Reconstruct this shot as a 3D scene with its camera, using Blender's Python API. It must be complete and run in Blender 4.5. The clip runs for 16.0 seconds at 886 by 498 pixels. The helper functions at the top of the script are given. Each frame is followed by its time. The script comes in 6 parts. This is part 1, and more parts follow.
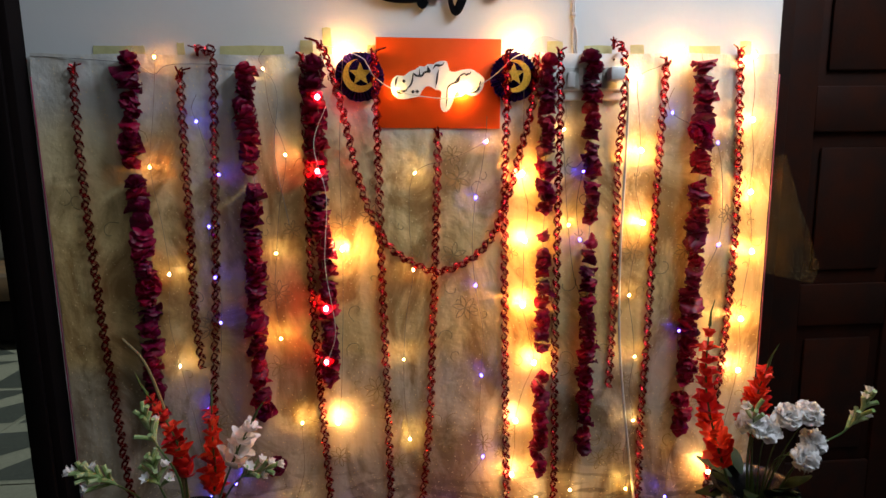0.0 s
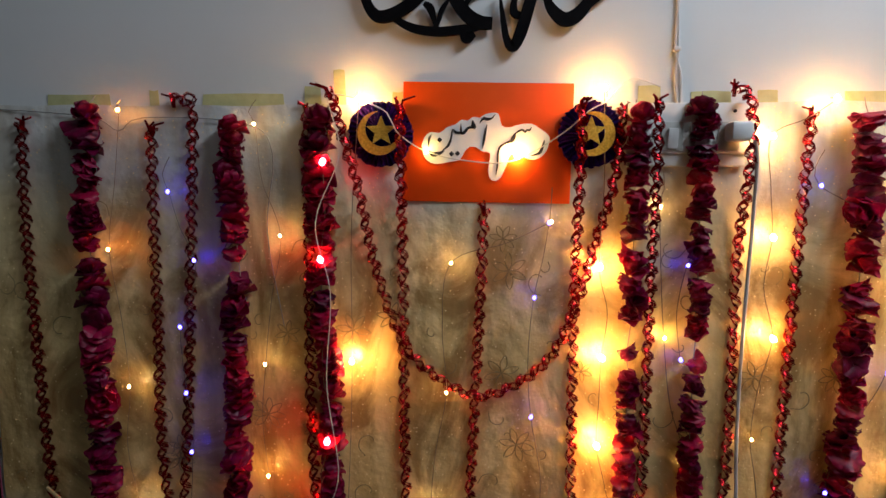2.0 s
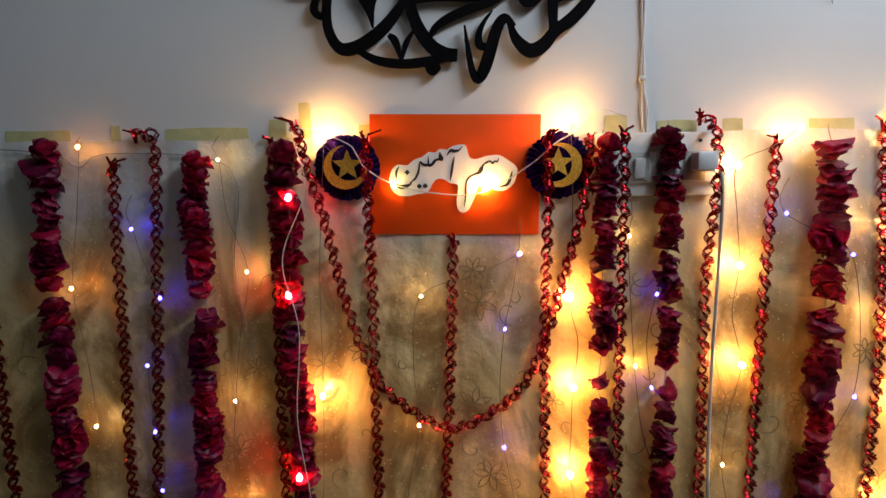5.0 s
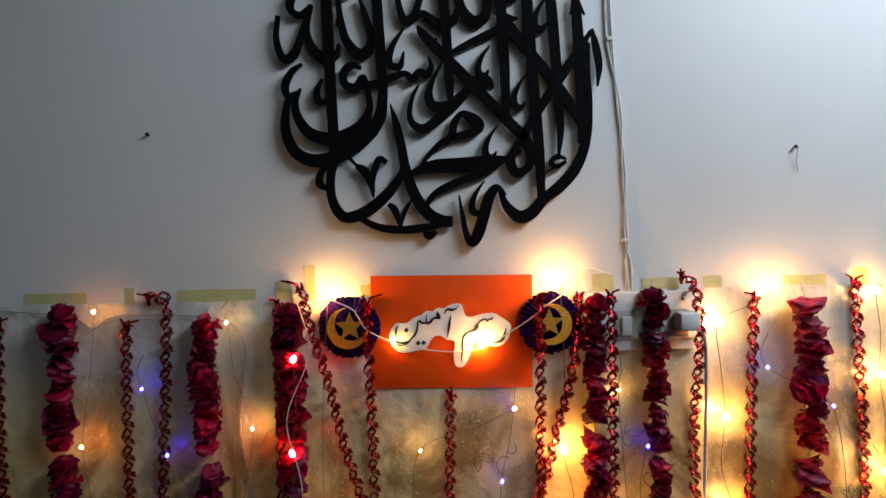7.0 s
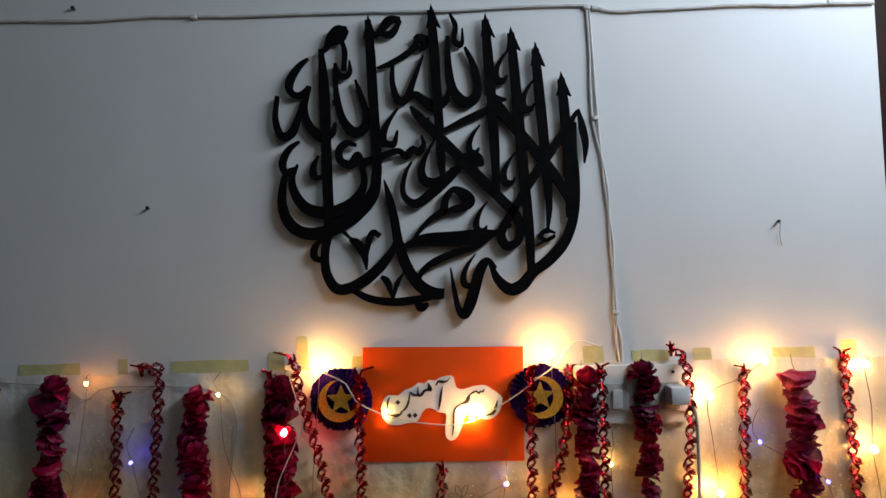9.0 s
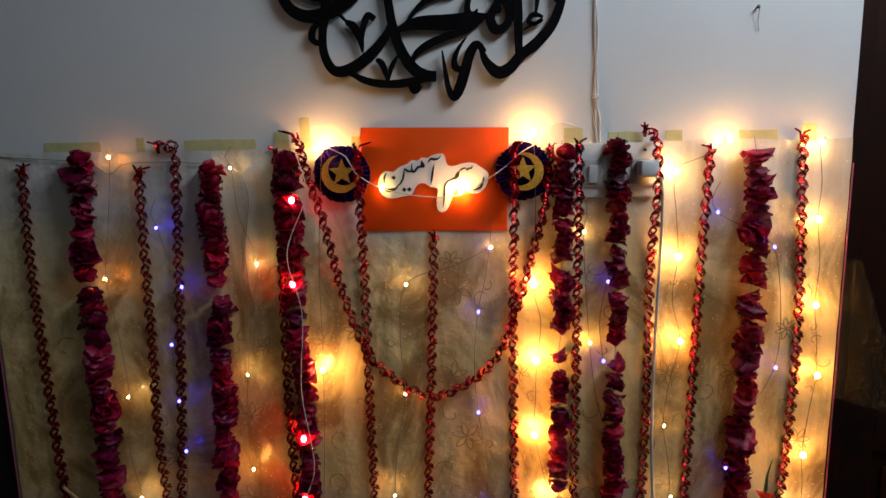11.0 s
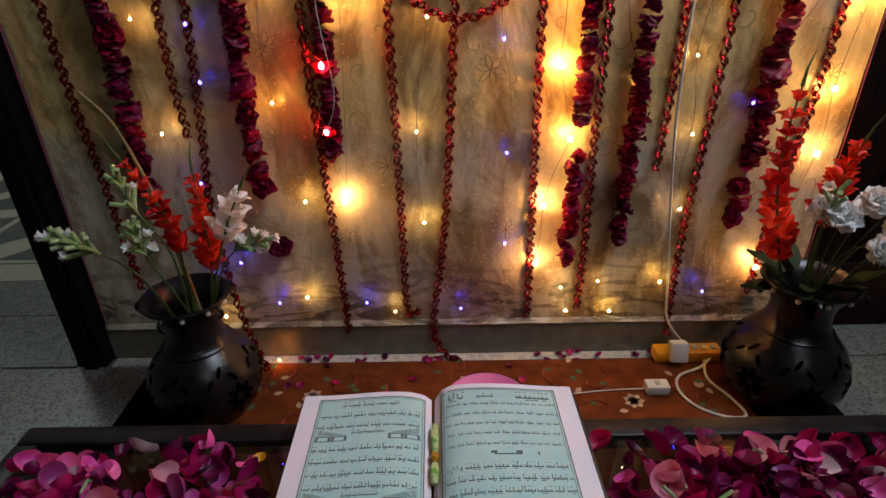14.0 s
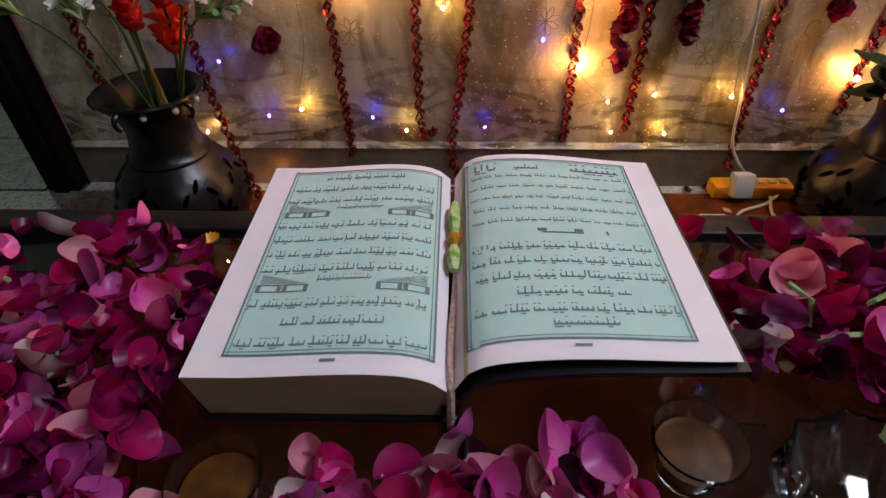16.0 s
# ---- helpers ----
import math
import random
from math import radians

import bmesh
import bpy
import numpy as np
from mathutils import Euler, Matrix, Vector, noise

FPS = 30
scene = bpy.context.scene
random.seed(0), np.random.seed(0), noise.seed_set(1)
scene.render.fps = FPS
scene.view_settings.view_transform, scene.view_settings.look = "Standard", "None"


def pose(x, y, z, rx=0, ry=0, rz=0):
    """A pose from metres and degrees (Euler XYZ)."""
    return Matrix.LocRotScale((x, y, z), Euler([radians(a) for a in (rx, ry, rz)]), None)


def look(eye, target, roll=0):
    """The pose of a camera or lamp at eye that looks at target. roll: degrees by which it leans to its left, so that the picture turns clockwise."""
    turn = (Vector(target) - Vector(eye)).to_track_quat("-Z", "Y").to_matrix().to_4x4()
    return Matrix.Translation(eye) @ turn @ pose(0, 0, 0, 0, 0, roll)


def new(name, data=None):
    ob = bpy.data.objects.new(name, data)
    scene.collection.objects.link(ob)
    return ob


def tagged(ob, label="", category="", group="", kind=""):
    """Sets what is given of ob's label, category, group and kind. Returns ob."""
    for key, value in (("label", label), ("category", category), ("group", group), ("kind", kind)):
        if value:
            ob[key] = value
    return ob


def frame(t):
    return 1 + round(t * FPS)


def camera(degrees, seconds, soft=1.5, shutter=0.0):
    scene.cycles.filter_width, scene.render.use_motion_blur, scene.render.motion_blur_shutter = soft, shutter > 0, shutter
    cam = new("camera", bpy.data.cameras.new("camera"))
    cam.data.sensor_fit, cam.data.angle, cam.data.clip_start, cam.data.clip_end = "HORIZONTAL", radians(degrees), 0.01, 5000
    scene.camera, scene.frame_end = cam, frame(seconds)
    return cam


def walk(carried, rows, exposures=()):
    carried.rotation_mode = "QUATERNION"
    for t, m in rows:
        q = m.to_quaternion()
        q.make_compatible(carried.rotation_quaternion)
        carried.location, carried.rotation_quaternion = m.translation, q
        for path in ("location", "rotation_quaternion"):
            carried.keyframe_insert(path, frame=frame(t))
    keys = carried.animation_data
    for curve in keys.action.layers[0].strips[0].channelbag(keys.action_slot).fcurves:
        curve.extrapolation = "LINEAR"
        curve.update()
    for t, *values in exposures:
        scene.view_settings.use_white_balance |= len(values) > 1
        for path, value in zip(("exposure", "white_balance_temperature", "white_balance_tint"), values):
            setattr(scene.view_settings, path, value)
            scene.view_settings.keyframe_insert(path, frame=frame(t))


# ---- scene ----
cam = camera(77.0, 16.0)
# seconds, eye, target, roll
PATH = [
    (0, (-0.081, 0.033, 1.093), (0.05, 2.005, 0.786), -0.8),
    (0.5, (-0.081, 0.129, 1.118), (0.043, 2.101, 0.807), -1.1),
    (1, (-0.078, 0.237, 1.147), (0.033, 2.215, 0.875), -0.8),
    (1.5, (-0.045, 0.322, 1.162), (0.014, 2.307, 0.925), -0.1),
    (2, (-0.042, 0.404, 1.196), (-0.102, 2.391, 0.985), -0.0),
    (2.5, (-0.038, 0.509, 1.187), (-0.089, 2.495, 0.953), 0.1),
    (3, (-0.053, 0.595, 1.21), (-0.049, 2.581, 0.97), -0.1),
    (3.2, (-0.049, 0.601, 1.214), (-0.048, 2.585, 0.957), -0.6),
    (5.3, (-0.001, 0.39, 1.282), (-0.027, 2.379, 1.078), -1.1),
    (5.5, (0.004, 0.382, 1.303), (-0.027, 2.373, 1.117), -1.5),
    (6, (0.008, 0.382, 1.365), (-0.003, 2.374, 1.187), -1.5),
    (6.5, (0.0, 0.385, 1.416), (-0.012, 2.38, 1.28), -1.4),
    (7, (-0.005, 0.379, 1.457), (-0.009, 2.378, 1.4), -1.5),
    (7.5, (-0.003, 0.378, 1.501), (0.002, 2.378, 1.539), -1.4),
    (8, (0.008, 0.375, 1.514), (0.013, 2.369, 1.665), -1.3),
    (8.2, (0.009, 0.371, 1.515), (0.011, 2.363, 1.686), -1.4),
    (10.3, (0.018, 0.304, 1.41), (0.013, 2.301, 1.308), -1.3),
    (10.5, (0.019, 0.286, 1.374), (0.011, 2.282, 1.249), -1.4),
    (11, (0.021, 0.262, 1.299), (0.017, 2.242, 1.013), -1.1),
    (11.5, (0.002, 0.198, 1.254), (0.032, 2.166, 0.9), -0.4),
    (12, (-0.02, 0.085, 1.205), (0.027, 2.037, 0.776), -0.4),
    (12.5, (-0.022, 0.049, 1.149), (0.035, 1.989, 0.666), -0.0),
    (13, (-0.018, 0.087, 1.084), (0.033, 1.992, 0.479), -0.3),
    (13.5, (-0.028, 0.137, 1.005), (-0.022, 1.979, 0.226), -0.9),
    (14, (-0.038, 0.199, 0.935), (-0.044, 1.973, 0.011), -1.0),
    (14.5, (-0.049, 0.238, 0.865), (-0.055, 1.944, -0.179), -0.2),
    (15, (-0.047, 0.267, 0.809), (-0.074, 1.901, -0.344), -0.4),
    (15.5, (-0.053, 0.289, 0.749), (-0.102, 1.864, -0.483), -1.1),
    (16, (-0.048, 0.307, 0.708), (-0.111, 1.844, -0.571), -0.9),
]
EXPOSURES = [(0.0, 1.6), (1.5, 1.3), (3.0, 1.1), (5.5, 1.15), (6.5, 1.15), (8.0, 1.05), (10.5, 0.9), (12.5, 0.8), (13.5, 1.1), (14.5, 1.5), (16.0, 1.6)]
walk(cam, [(t, look(eye, target, roll)) for t, eye, target, roll in PATH], EXPOSURES)

# ---- light ----
world = bpy.data.worlds.new("room_air")
scene.world = world
world.use_nodes = True
world.node_tree.nodes["Background"].inputs[0].default_value = (0.55, 0.7, 1.0, 1)
world.node_tree.nodes["Background"].inputs[1].default_value = 0.001


def area_lamp(name, eye, target, sx, sy, watts, colour):
    data = bpy.data.lights.new(name, "AREA")
    data.shape, data.size, data.size_y, data.energy, data.color = "RECTANGLE", sx, sy, watts, colour
    ob = new(name, data)
    ob.matrix_world = look(eye, target)
    return ob


# the tube light of the room, high on the side wall
area_lamp("tube_light", (1.20, 0.60, 2.50), (0.0, 1.2, 1.3), 1.2, 0.20, 13.0, (0.76, 0.85, 1.0))
# added fill lamp, unseen behind the camera, to brighten table, book and vase fronts
area_lamp("rear_fill_lamp", (0.9, -1.5, 2.80), (0.0, 0.9, 0.6), 0.5, 0.5, 2.4, (0.95, 0.97, 1.0))
# the lamp of the far room, seen through the opening
area_lamp("far_room_light", (-2.3, 3.0, 2.86), (-2.3, 3.0, 0.0), 0.5, 0.5, 9.0, (0.9, 1.0, 0.92))

# ---- materials ----


def material(name, colour,  rough=0.6, metal=0.0, second=None, scale=8.0, amount=0.5, bump=0.0, bump_scale=60.0, coat=0.0,
             emit=0.0, random_by="", spread=0.0, transmission=0.0, sheen=0.0, fine=None, gloss=0.5, through_light=0.0):
    m = bpy.data.materials.new(name)
    m.use_nodes = True
    nt = m.node_tree
    n, link = nt.nodes, nt.links.new
    p = n["Principled BSDF"]
    p.inputs["Roughness"].default_value = rough
    p.inputs["Metallic"].default_value = metal
    p.inputs["Coat Weight"].default_value = coat
    p.inputs["Specular IOR Level"].default_value = gloss
    p.inputs["Coat Roughness"].default_value = 0.12
    p.inputs["Transmission Weight"].default_value = transmission
    p.inputs["Sheen Weight"].default_value = sheen
    p.inputs["Base Color"].default_value = (*colour, 1)
    if emit:
        p.inputs["Emission Color"].default_value = (*colour, 1)
        p.inputs["Emission Strength"].default_value = emit
        return m
    second = second or tuple(c * 0.75 for c in colour)
    geo = n.new("ShaderNodeNewGeometry")
    tex = n.new("ShaderNodeTexNoise")
    tex.inputs["Scale"].default_value, tex.inputs["Detail"].default_value = scale, 6
    link(geo.outputs["Position"], tex.inputs["Vector"])
    ramp = n.new("ShaderNodeValToRGB")
    ramp.color_ramp.elements[0].position = 0.5 - 0.5 * (1 - amount) * 0.5
    ramp.color_ramp.elements[1].position = 0.5 + 0.5 * (1 - amount) * 0.5 + 0.02
    ramp.color_ramp.elements[0].color, ramp.color_ramp.elements[1].color = (*second, 1), (*colour, 1)
    link(tex.outputs["Fac"], ramp.inputs["Fac"])
    out = ramp.outputs["Color"]
    if random_by:
        hue = n.new("ShaderNodeHueSaturation")
        rnd = geo.outputs["Random Per Island"]
        if random_by == "object":
            rnd = n.new("ShaderNodeObjectInfo").outputs["Random"]
        a = n.new("ShaderNodeMapRange")
        a.inputs["To Min"].default_value, a.inputs["To Max"].default_value = 1 - spread, 1 + spread
        link(rnd, a.inputs["Value"])
        link(a.outputs["Result"], hue.inputs["Value"])
        b = n.new("ShaderNodeMapRange")
        b.inputs["To Min"].default_value, b.inputs["To Max"].default_value = 0.5 - 0.045 * spread, 0.5 + 0.008 * spread
        link(rnd, b.inputs["Value"])
        link(b.outputs["Result"], hue.inputs["Hue"])
        link(out, hue.inputs["Color"])
        out = hue.outputs["Color"]
    if fine:
        dots = n.new("ShaderNodeTexVoronoi")
        dots.inputs["Scale"].default_value = fine[1]
        link(geo.outputs["Position"], dots.inputs["Vector"])
        cut = n.new("ShaderNodeMapRange")
        cut.inputs["From Min"].default_value, cut.inputs["From Max"].default_value = fine[2], fine[2] + 0.08
        cut.inputs["To Min"].default_value, cut.inputs["To Max"].default_value = 1, 0
        link(dots.outputs["Distance"], cut.inputs["Value"])
        mix = n.new("ShaderNodeMix")
        mix.data_type = "RGBA"
        mix.inputs["B"].default_value = (*fine[0], 1)
        link(cut.outputs["Result"], mix.inputs["Factor"])
        link(out, mix.inputs["A"])
        out = mix.outputs["Result"]
    link(out, p.inputs["Base Color"])
    if bump:
        t2 = n.new("ShaderNodeTexNoise")
        t2.inputs["Scale"].default_value, t2.inputs["Detail"].default_value = bump_scale, 5
        link(geo.outputs["Position"], t2.inputs["Vector"])
        b2 = n.new("ShaderNodeBump")
        b2.inputs["Strength"].default_value, b2.inputs["Distance"].default_value = bump, 0.004
        link(t2.outputs["Fac"], b2.inputs["Height"])
        link(b2.outputs["Normal"], p.inputs["Normal"])
    if through_light:
        soft_side = n.new("ShaderNodeBsdfTranslucent")
        link(out, soft_side.inputs["Color"])
        blend = n.new("ShaderNodeMixShader")
        blend.inputs["Fac"].default_value = through_light
        link(p.outputs["BSDF"], blend.inputs[1])
        link(soft_side.outputs["BSDF"], blend.inputs[2])
        link(blend.outputs["Shader"], n["Material Output"].inputs["Surface"])
    return m


M = {}
M["paint"] = material("wall_paint", (0.70, 0.72, 0.70), 0.55, second=(0.63, 0.65, 0.63), scale=3, amount=0.2, bump=0.12, bump_scale=35)
M["room"] = material("low_bounce_paint", (0.20, 0.21, 0.20), 0.7, second=(0.15, 0.16, 0.15), scale=2, bump=0.1)
M["dark_wood"] = material("dark_wood", (0.024, 0.007, 0.0035), 0.6, gloss=0.06, second=(0.015, 0.007, 0.005), scale=14, bump=0.2, bump_scale=90)
M["frame_wood"] = material("frame_wood", (0.006, 0.004, 0.004), 0.6, gloss=0.06, second=(0.006, 0.004, 0.004), scale=20, bump=0.2)
M["terrazzo"] = material("terrazzo", (0.19, 0.205, 0.175), 0.4, second=(0.12, 0.13, 0.115), scale=40, amount=0.3, fine=((0.05, 0.055, 0.05), 110, 0.33))
M["terrazzo_dark"] = material("terrazzo_dark", (0.10, 0.115, 0.105), 0.35, second=(0.07, 0.08, 0.075), scale=60, fine=((0.2, 0.2, 0.17), 260, 0.25))
M["terrazzo_cream"] = material("terrazzo_cream", (0.42, 0.42, 0.34), 0.35, second=(0.36, 0.36, 0.29), scale=60, fine=((0.25, 0.25, 0.2), 260, 0.2))
M["skirting"] = material("skirting_stone", (0.20, 0.18, 0.13), 0.4, second=(0.12, 0.11, 0.08), scale=26, amount=0.3, bump=0.1, fine=((0.08, 0.07, 0.05), 230, 0.22))
M["strip"] = material("strip_stone", (0.55, 0.53, 0.48), 0.4, second=(0.4, 0.38, 0.34), scale=60, fine=((0.12, 0.1, 0.1), 200, 0.24))
M["rug"] = material("rug_pile", (0.17, 0.046, 0.012), 0.95, gloss=0.1, second=(0.10, 0.026, 0.008), scale=22, bump=0.9, bump_scale=500)
M["rug_border"] = material("rug_border", (0.005, 0.004, 0.004), 0.95, gloss=0.05, scale=30, bump=0.9, bump_scale=500)
M["rug_red"] = material("rug_red", (0.30, 0.035, 0.02), 0.95, bump=0.8, bump_scale=500)
M["rug_green"] = material("rug_green", (0.06, 0.12, 0.05), 0.95, bump=0.8, bump_scale=500)
M["rug_cream"] = material("rug_cream", (0.50, 0.38, 0.26), 0.95, bump=0.8, bump_scale=500)
M["foil"] = material("red_foil", (0.56, 0.009, 0.016), 0.2, 0.9, second=(0.18, 0.003, 0.006), scale=120, amount=0.5)
M["rose"] = material("rose_petal", (0.34, 0.0025, 0.036), 0.45, gloss=0.4, second=(0.15, 0.001, 0.018), scale=70, amount=0.2, random_by="object", spread=0.5, bump=0.3, bump_scale=200, through_light=0.3)
M["thread"] = material("thread", (0.35, 0.3, 0.25), 0.8)
M["board"] = material("orange_card", (0.86, 0.095, 0.008), 0.5, second=(0.80, 0.08, 0.006), scale=12, bump=0.05, gloss=0.12)
M["paper"] = material("white_paper", (0.80, 0.80, 0.78), 0.6, second=(0.74, 0.74, 0.72), scale=30, bump=0.05)
M["ink"] = material("black_ink", (0.012, 0.012, 0.014), 0.5)
M["mdf"] = material("black_board", (0.003, 0.003, 0.0035), 0.7, gloss=0.03, second=(0.005, 0.005, 0.0055), scale=40, bump=0.08, bump_scale=120)
M["fan"] = material("purple_foil_paper", (0.045, 0.012, 0.16), 0.25, 0.5, second=(0.02, 0.008, 0.10), scale=60)
M["gold"] = material("gold_glitter", (0.75, 0.42, 0.05), 0.32, 0.75, second=(0.5, 0.25, 0.02), scale=300, amount=0.6, bump=0.6, bump_scale=700)
M["plastic"] = material("white_plastic", (0.66, 0.67, 0.64), 0.35, second=(0.6, 0.6, 0.57), scale=20)
M["plastic_grey"] = material("aged_plastic", (0.42, 0.42, 0.38), 0.4, second=(0.36, 0.36, 0.32), scale=40)
M["cable"] = material("white_cable", (0.60, 0.60, 0.57), 0.5, second=(0.48, 0.48, 0.45), scale=30)
M["grey_wire"] = material("grey_wire", (0.30, 0.30, 0.27), 0.5)
M["yellow"] = material("yellow_plastic", (0.75, 0.33, 0.01), 0.4)
M["nail"] = material("nail_steel", (0.06, 0.06, 0.06), 0.4, 0.7)
M["tape"] = material("masking_tape", (0.56, 0.55, 0.27), 0.7, second=(0.50, 0.49, 0.23), scale=50, bump=0.3)
M["wire"] = material("thin_copper_wire", (0.22, 0.15, 0.09), 0.4, 0.5)
M["clay"] = material("black_clay", (0.015, 0.014, 0.015), 0.27, 0.3, second=(0.006, 0.0055, 0.006), scale=18, bump=0.15, bump_scale=150)
# flat black that stands in for the shade inside the vase cuts
M["cut"] = material("hole_shade_black", (0.002, 0.002, 0.002), 0.9, 1.0)
M["bead"] = material("white_bead", (0.7, 0.68, 0.64), 0.3)
M["stem"] = material("flower_stem", (0.075, 0.14, 0.035), 0.5, second=(0.05, 0.09, 0.02), scale=30)
M["dry"] = material("dry_tip", (0.25, 0.19, 0.08), 0.7)
M["bud"] = material("pale_bud", (0.38, 0.46, 0.24), 0.5, second=(0.18, 0.30, 0.08), scale=60)
M["glad"] = material("orange_red_petal", (0.78, 0.065, 0.018), 0.5, second=(0.6, 0.03, 0.012), scale=40, random_by="island", spread=0.2, through_light=0.25)
M["white_petal"] = material("white_petal", (0.92, 0.91, 0.89), 0.5, second=(0.86, 0.84, 0.82), scale=60, through_light=0.3)
M["leaf"] = material("dark_leaf", (0.018, 0.036, 0.011), 0.6, gloss=0.2)
M["page"] = material("book_page", (0.78, 0.75, 0.84), 0.6, second=(0.73, 0.70, 0.79), scale=15)
M["page_tint"] = material("green_tinted_print", (0.42, 0.65, 0.65), 0.6, second=(0.38, 0.60, 0.60), scale=20, amount=0.2)
M["page_edge"] = material("page_edges", (0.56, 0.51, 0.32), 0.8, second=(0.44, 0.39, 0.23), scale=20, bump=0.3)
M["print"] = material("printed_ink", (0.16, 0.21, 0.21), 0.6)
M["cover"] = material("book_cover", (0.008, 0.008, 0.012), 0.35, bump=0.1)
M["tassel_green"] = material("green_tassel", (0.16, 0.38, 0.05), 0.4, second=(0.5, 0.6, 0.3), scale=120, amount=0.7)
M["tassel_gold"] = material("amber_bead", (0.5, 0.22, 0.01), 0.3)
M["tassel_pink"] = material("pink_cord", (0.5, 0.33, 0.30), 0.8, second=(0.3, 0.2, 0.16), scale=300)
M["black_frame"] = material("black_lacquer", (0.006, 0.005, 0.006), 0.35, gloss=0.2, second=(0.016, 0.013, 0.013), scale=30)
M["pink"] = material("pink_plastic", (0.68, 0.15, 0.46), 0.4)
M["edging"] = material("pink_edging", (0.40, 0.07, 0.14), 0.5)
M["amber"] = material("amber_wax", (0.11, 0.036, 0.004), 0.4, gloss=0.2, second=(0.05, 0.015, 0.002), scale=60)
M["sofa"] = material("brown_cloth", (0.20, 0.11, 0.05), 0.9, second=(0.10, 0.07, 0.05), scale=7, bump=0.4)
M["sofa_pale"] = material("pale_cloth", (0.30, 0.29, 0.25), 0.9, second=(0.2, 0.2, 0.18), scale=9, bump=0.4)
M["curtain"] = material("grey_curtain", (0.16, 0.18, 0.17), 0.9, second=(0.1, 0.12, 0.11), scale=5)
M["petal"] = material("loose_rose_petal", (0.38, 0.004, 0.09), 0.38, gloss=0.45, second=(0.13, 0.002, 0.026), scale=60, amount=0.1, random_by="island", spread=0.9, through_light=0.3)
M["petal_bright"] = material("magenta_petal", (0.64, 0.03, 0.34), 0.38, gloss=0.45, second=(0.74, 0.16, 0.38), scale=60, amount=0.1, random_by="island", spread=0.5, through_light=0.3)
M["petal_pink"] = material("pink_petal", (0.80, 0.36, 0.38), 0.5, gloss=0.3, second=(0.62, 0.12, 0.26), scale=45, amount=0.15, random_by="island", spread=0.25, through_light=0.3)
M["fleck"] = material("glint_fleck", (0.80, 0.60, 0.26), 0.3, 0.5, second=(0.6, 0.42, 0.16), scale=300)
M["scroll"] = material("gold_print", (0.34, 0.25, 0.10), 0.4, second=(0.24, 0.17, 0.07), scale=60)
M["petal_white"] = material("pale_petal", (0.68, 0.60, 0.58), 0.45, second=(0.6, 0.35, 0.38), scale=30, amount=0.2)
M["warm"] = material("warm_bulb", (1.0, 0.46, 0.13), emit=300.0)
M["dim_bulb"] = material("dim_warm_bulb", (1.0, 0.48, 0.14), emit=210.0)
M["mid_bulb"] = material("mid_bulb", (1.0, 0.46, 0.13), emit=420.0)
M["warm_small"] = material("small_warm_bulb", (1.0, 0.60, 0.22), emit=90.0)
M["yellow_bulb"] = material("yellow_bulb", (1.0, 0.56, 0.12), emit=120.0)
M["orange_bulb"] = material("orange_bulb", (1.0, 0.32, 0.04), emit=60.0)
M["red_bulb"] = material("red_bulb", (1.0, 0.022, 0.03), emit=95.0)
M["blue_bulb"] = material("blue_bulb", (0.035, 0.03, 1.0), emit=22.0)


def glass_material(name, colour, rough):
    m = bpy.data.materials.new(name)
    m.use_nodes = True
    p = m.node_tree.nodes["Principled BSDF"]
    p.inputs["Base Color"].default_value = (*colour, 1)
    p.inputs["Transmission Weight"].default_value, p.inputs["Roughness"].default_value = 1.0, rough
    p.inputs["IOR"].default_value = 1.47
    return m


M["glass"] = glass_material("clear_glass", (0.97, 0.99, 0.99), 0.02)
M["smoked"] = glass_material("smoked_table_glass", (0.24, 0.25, 0.26), 0.03)


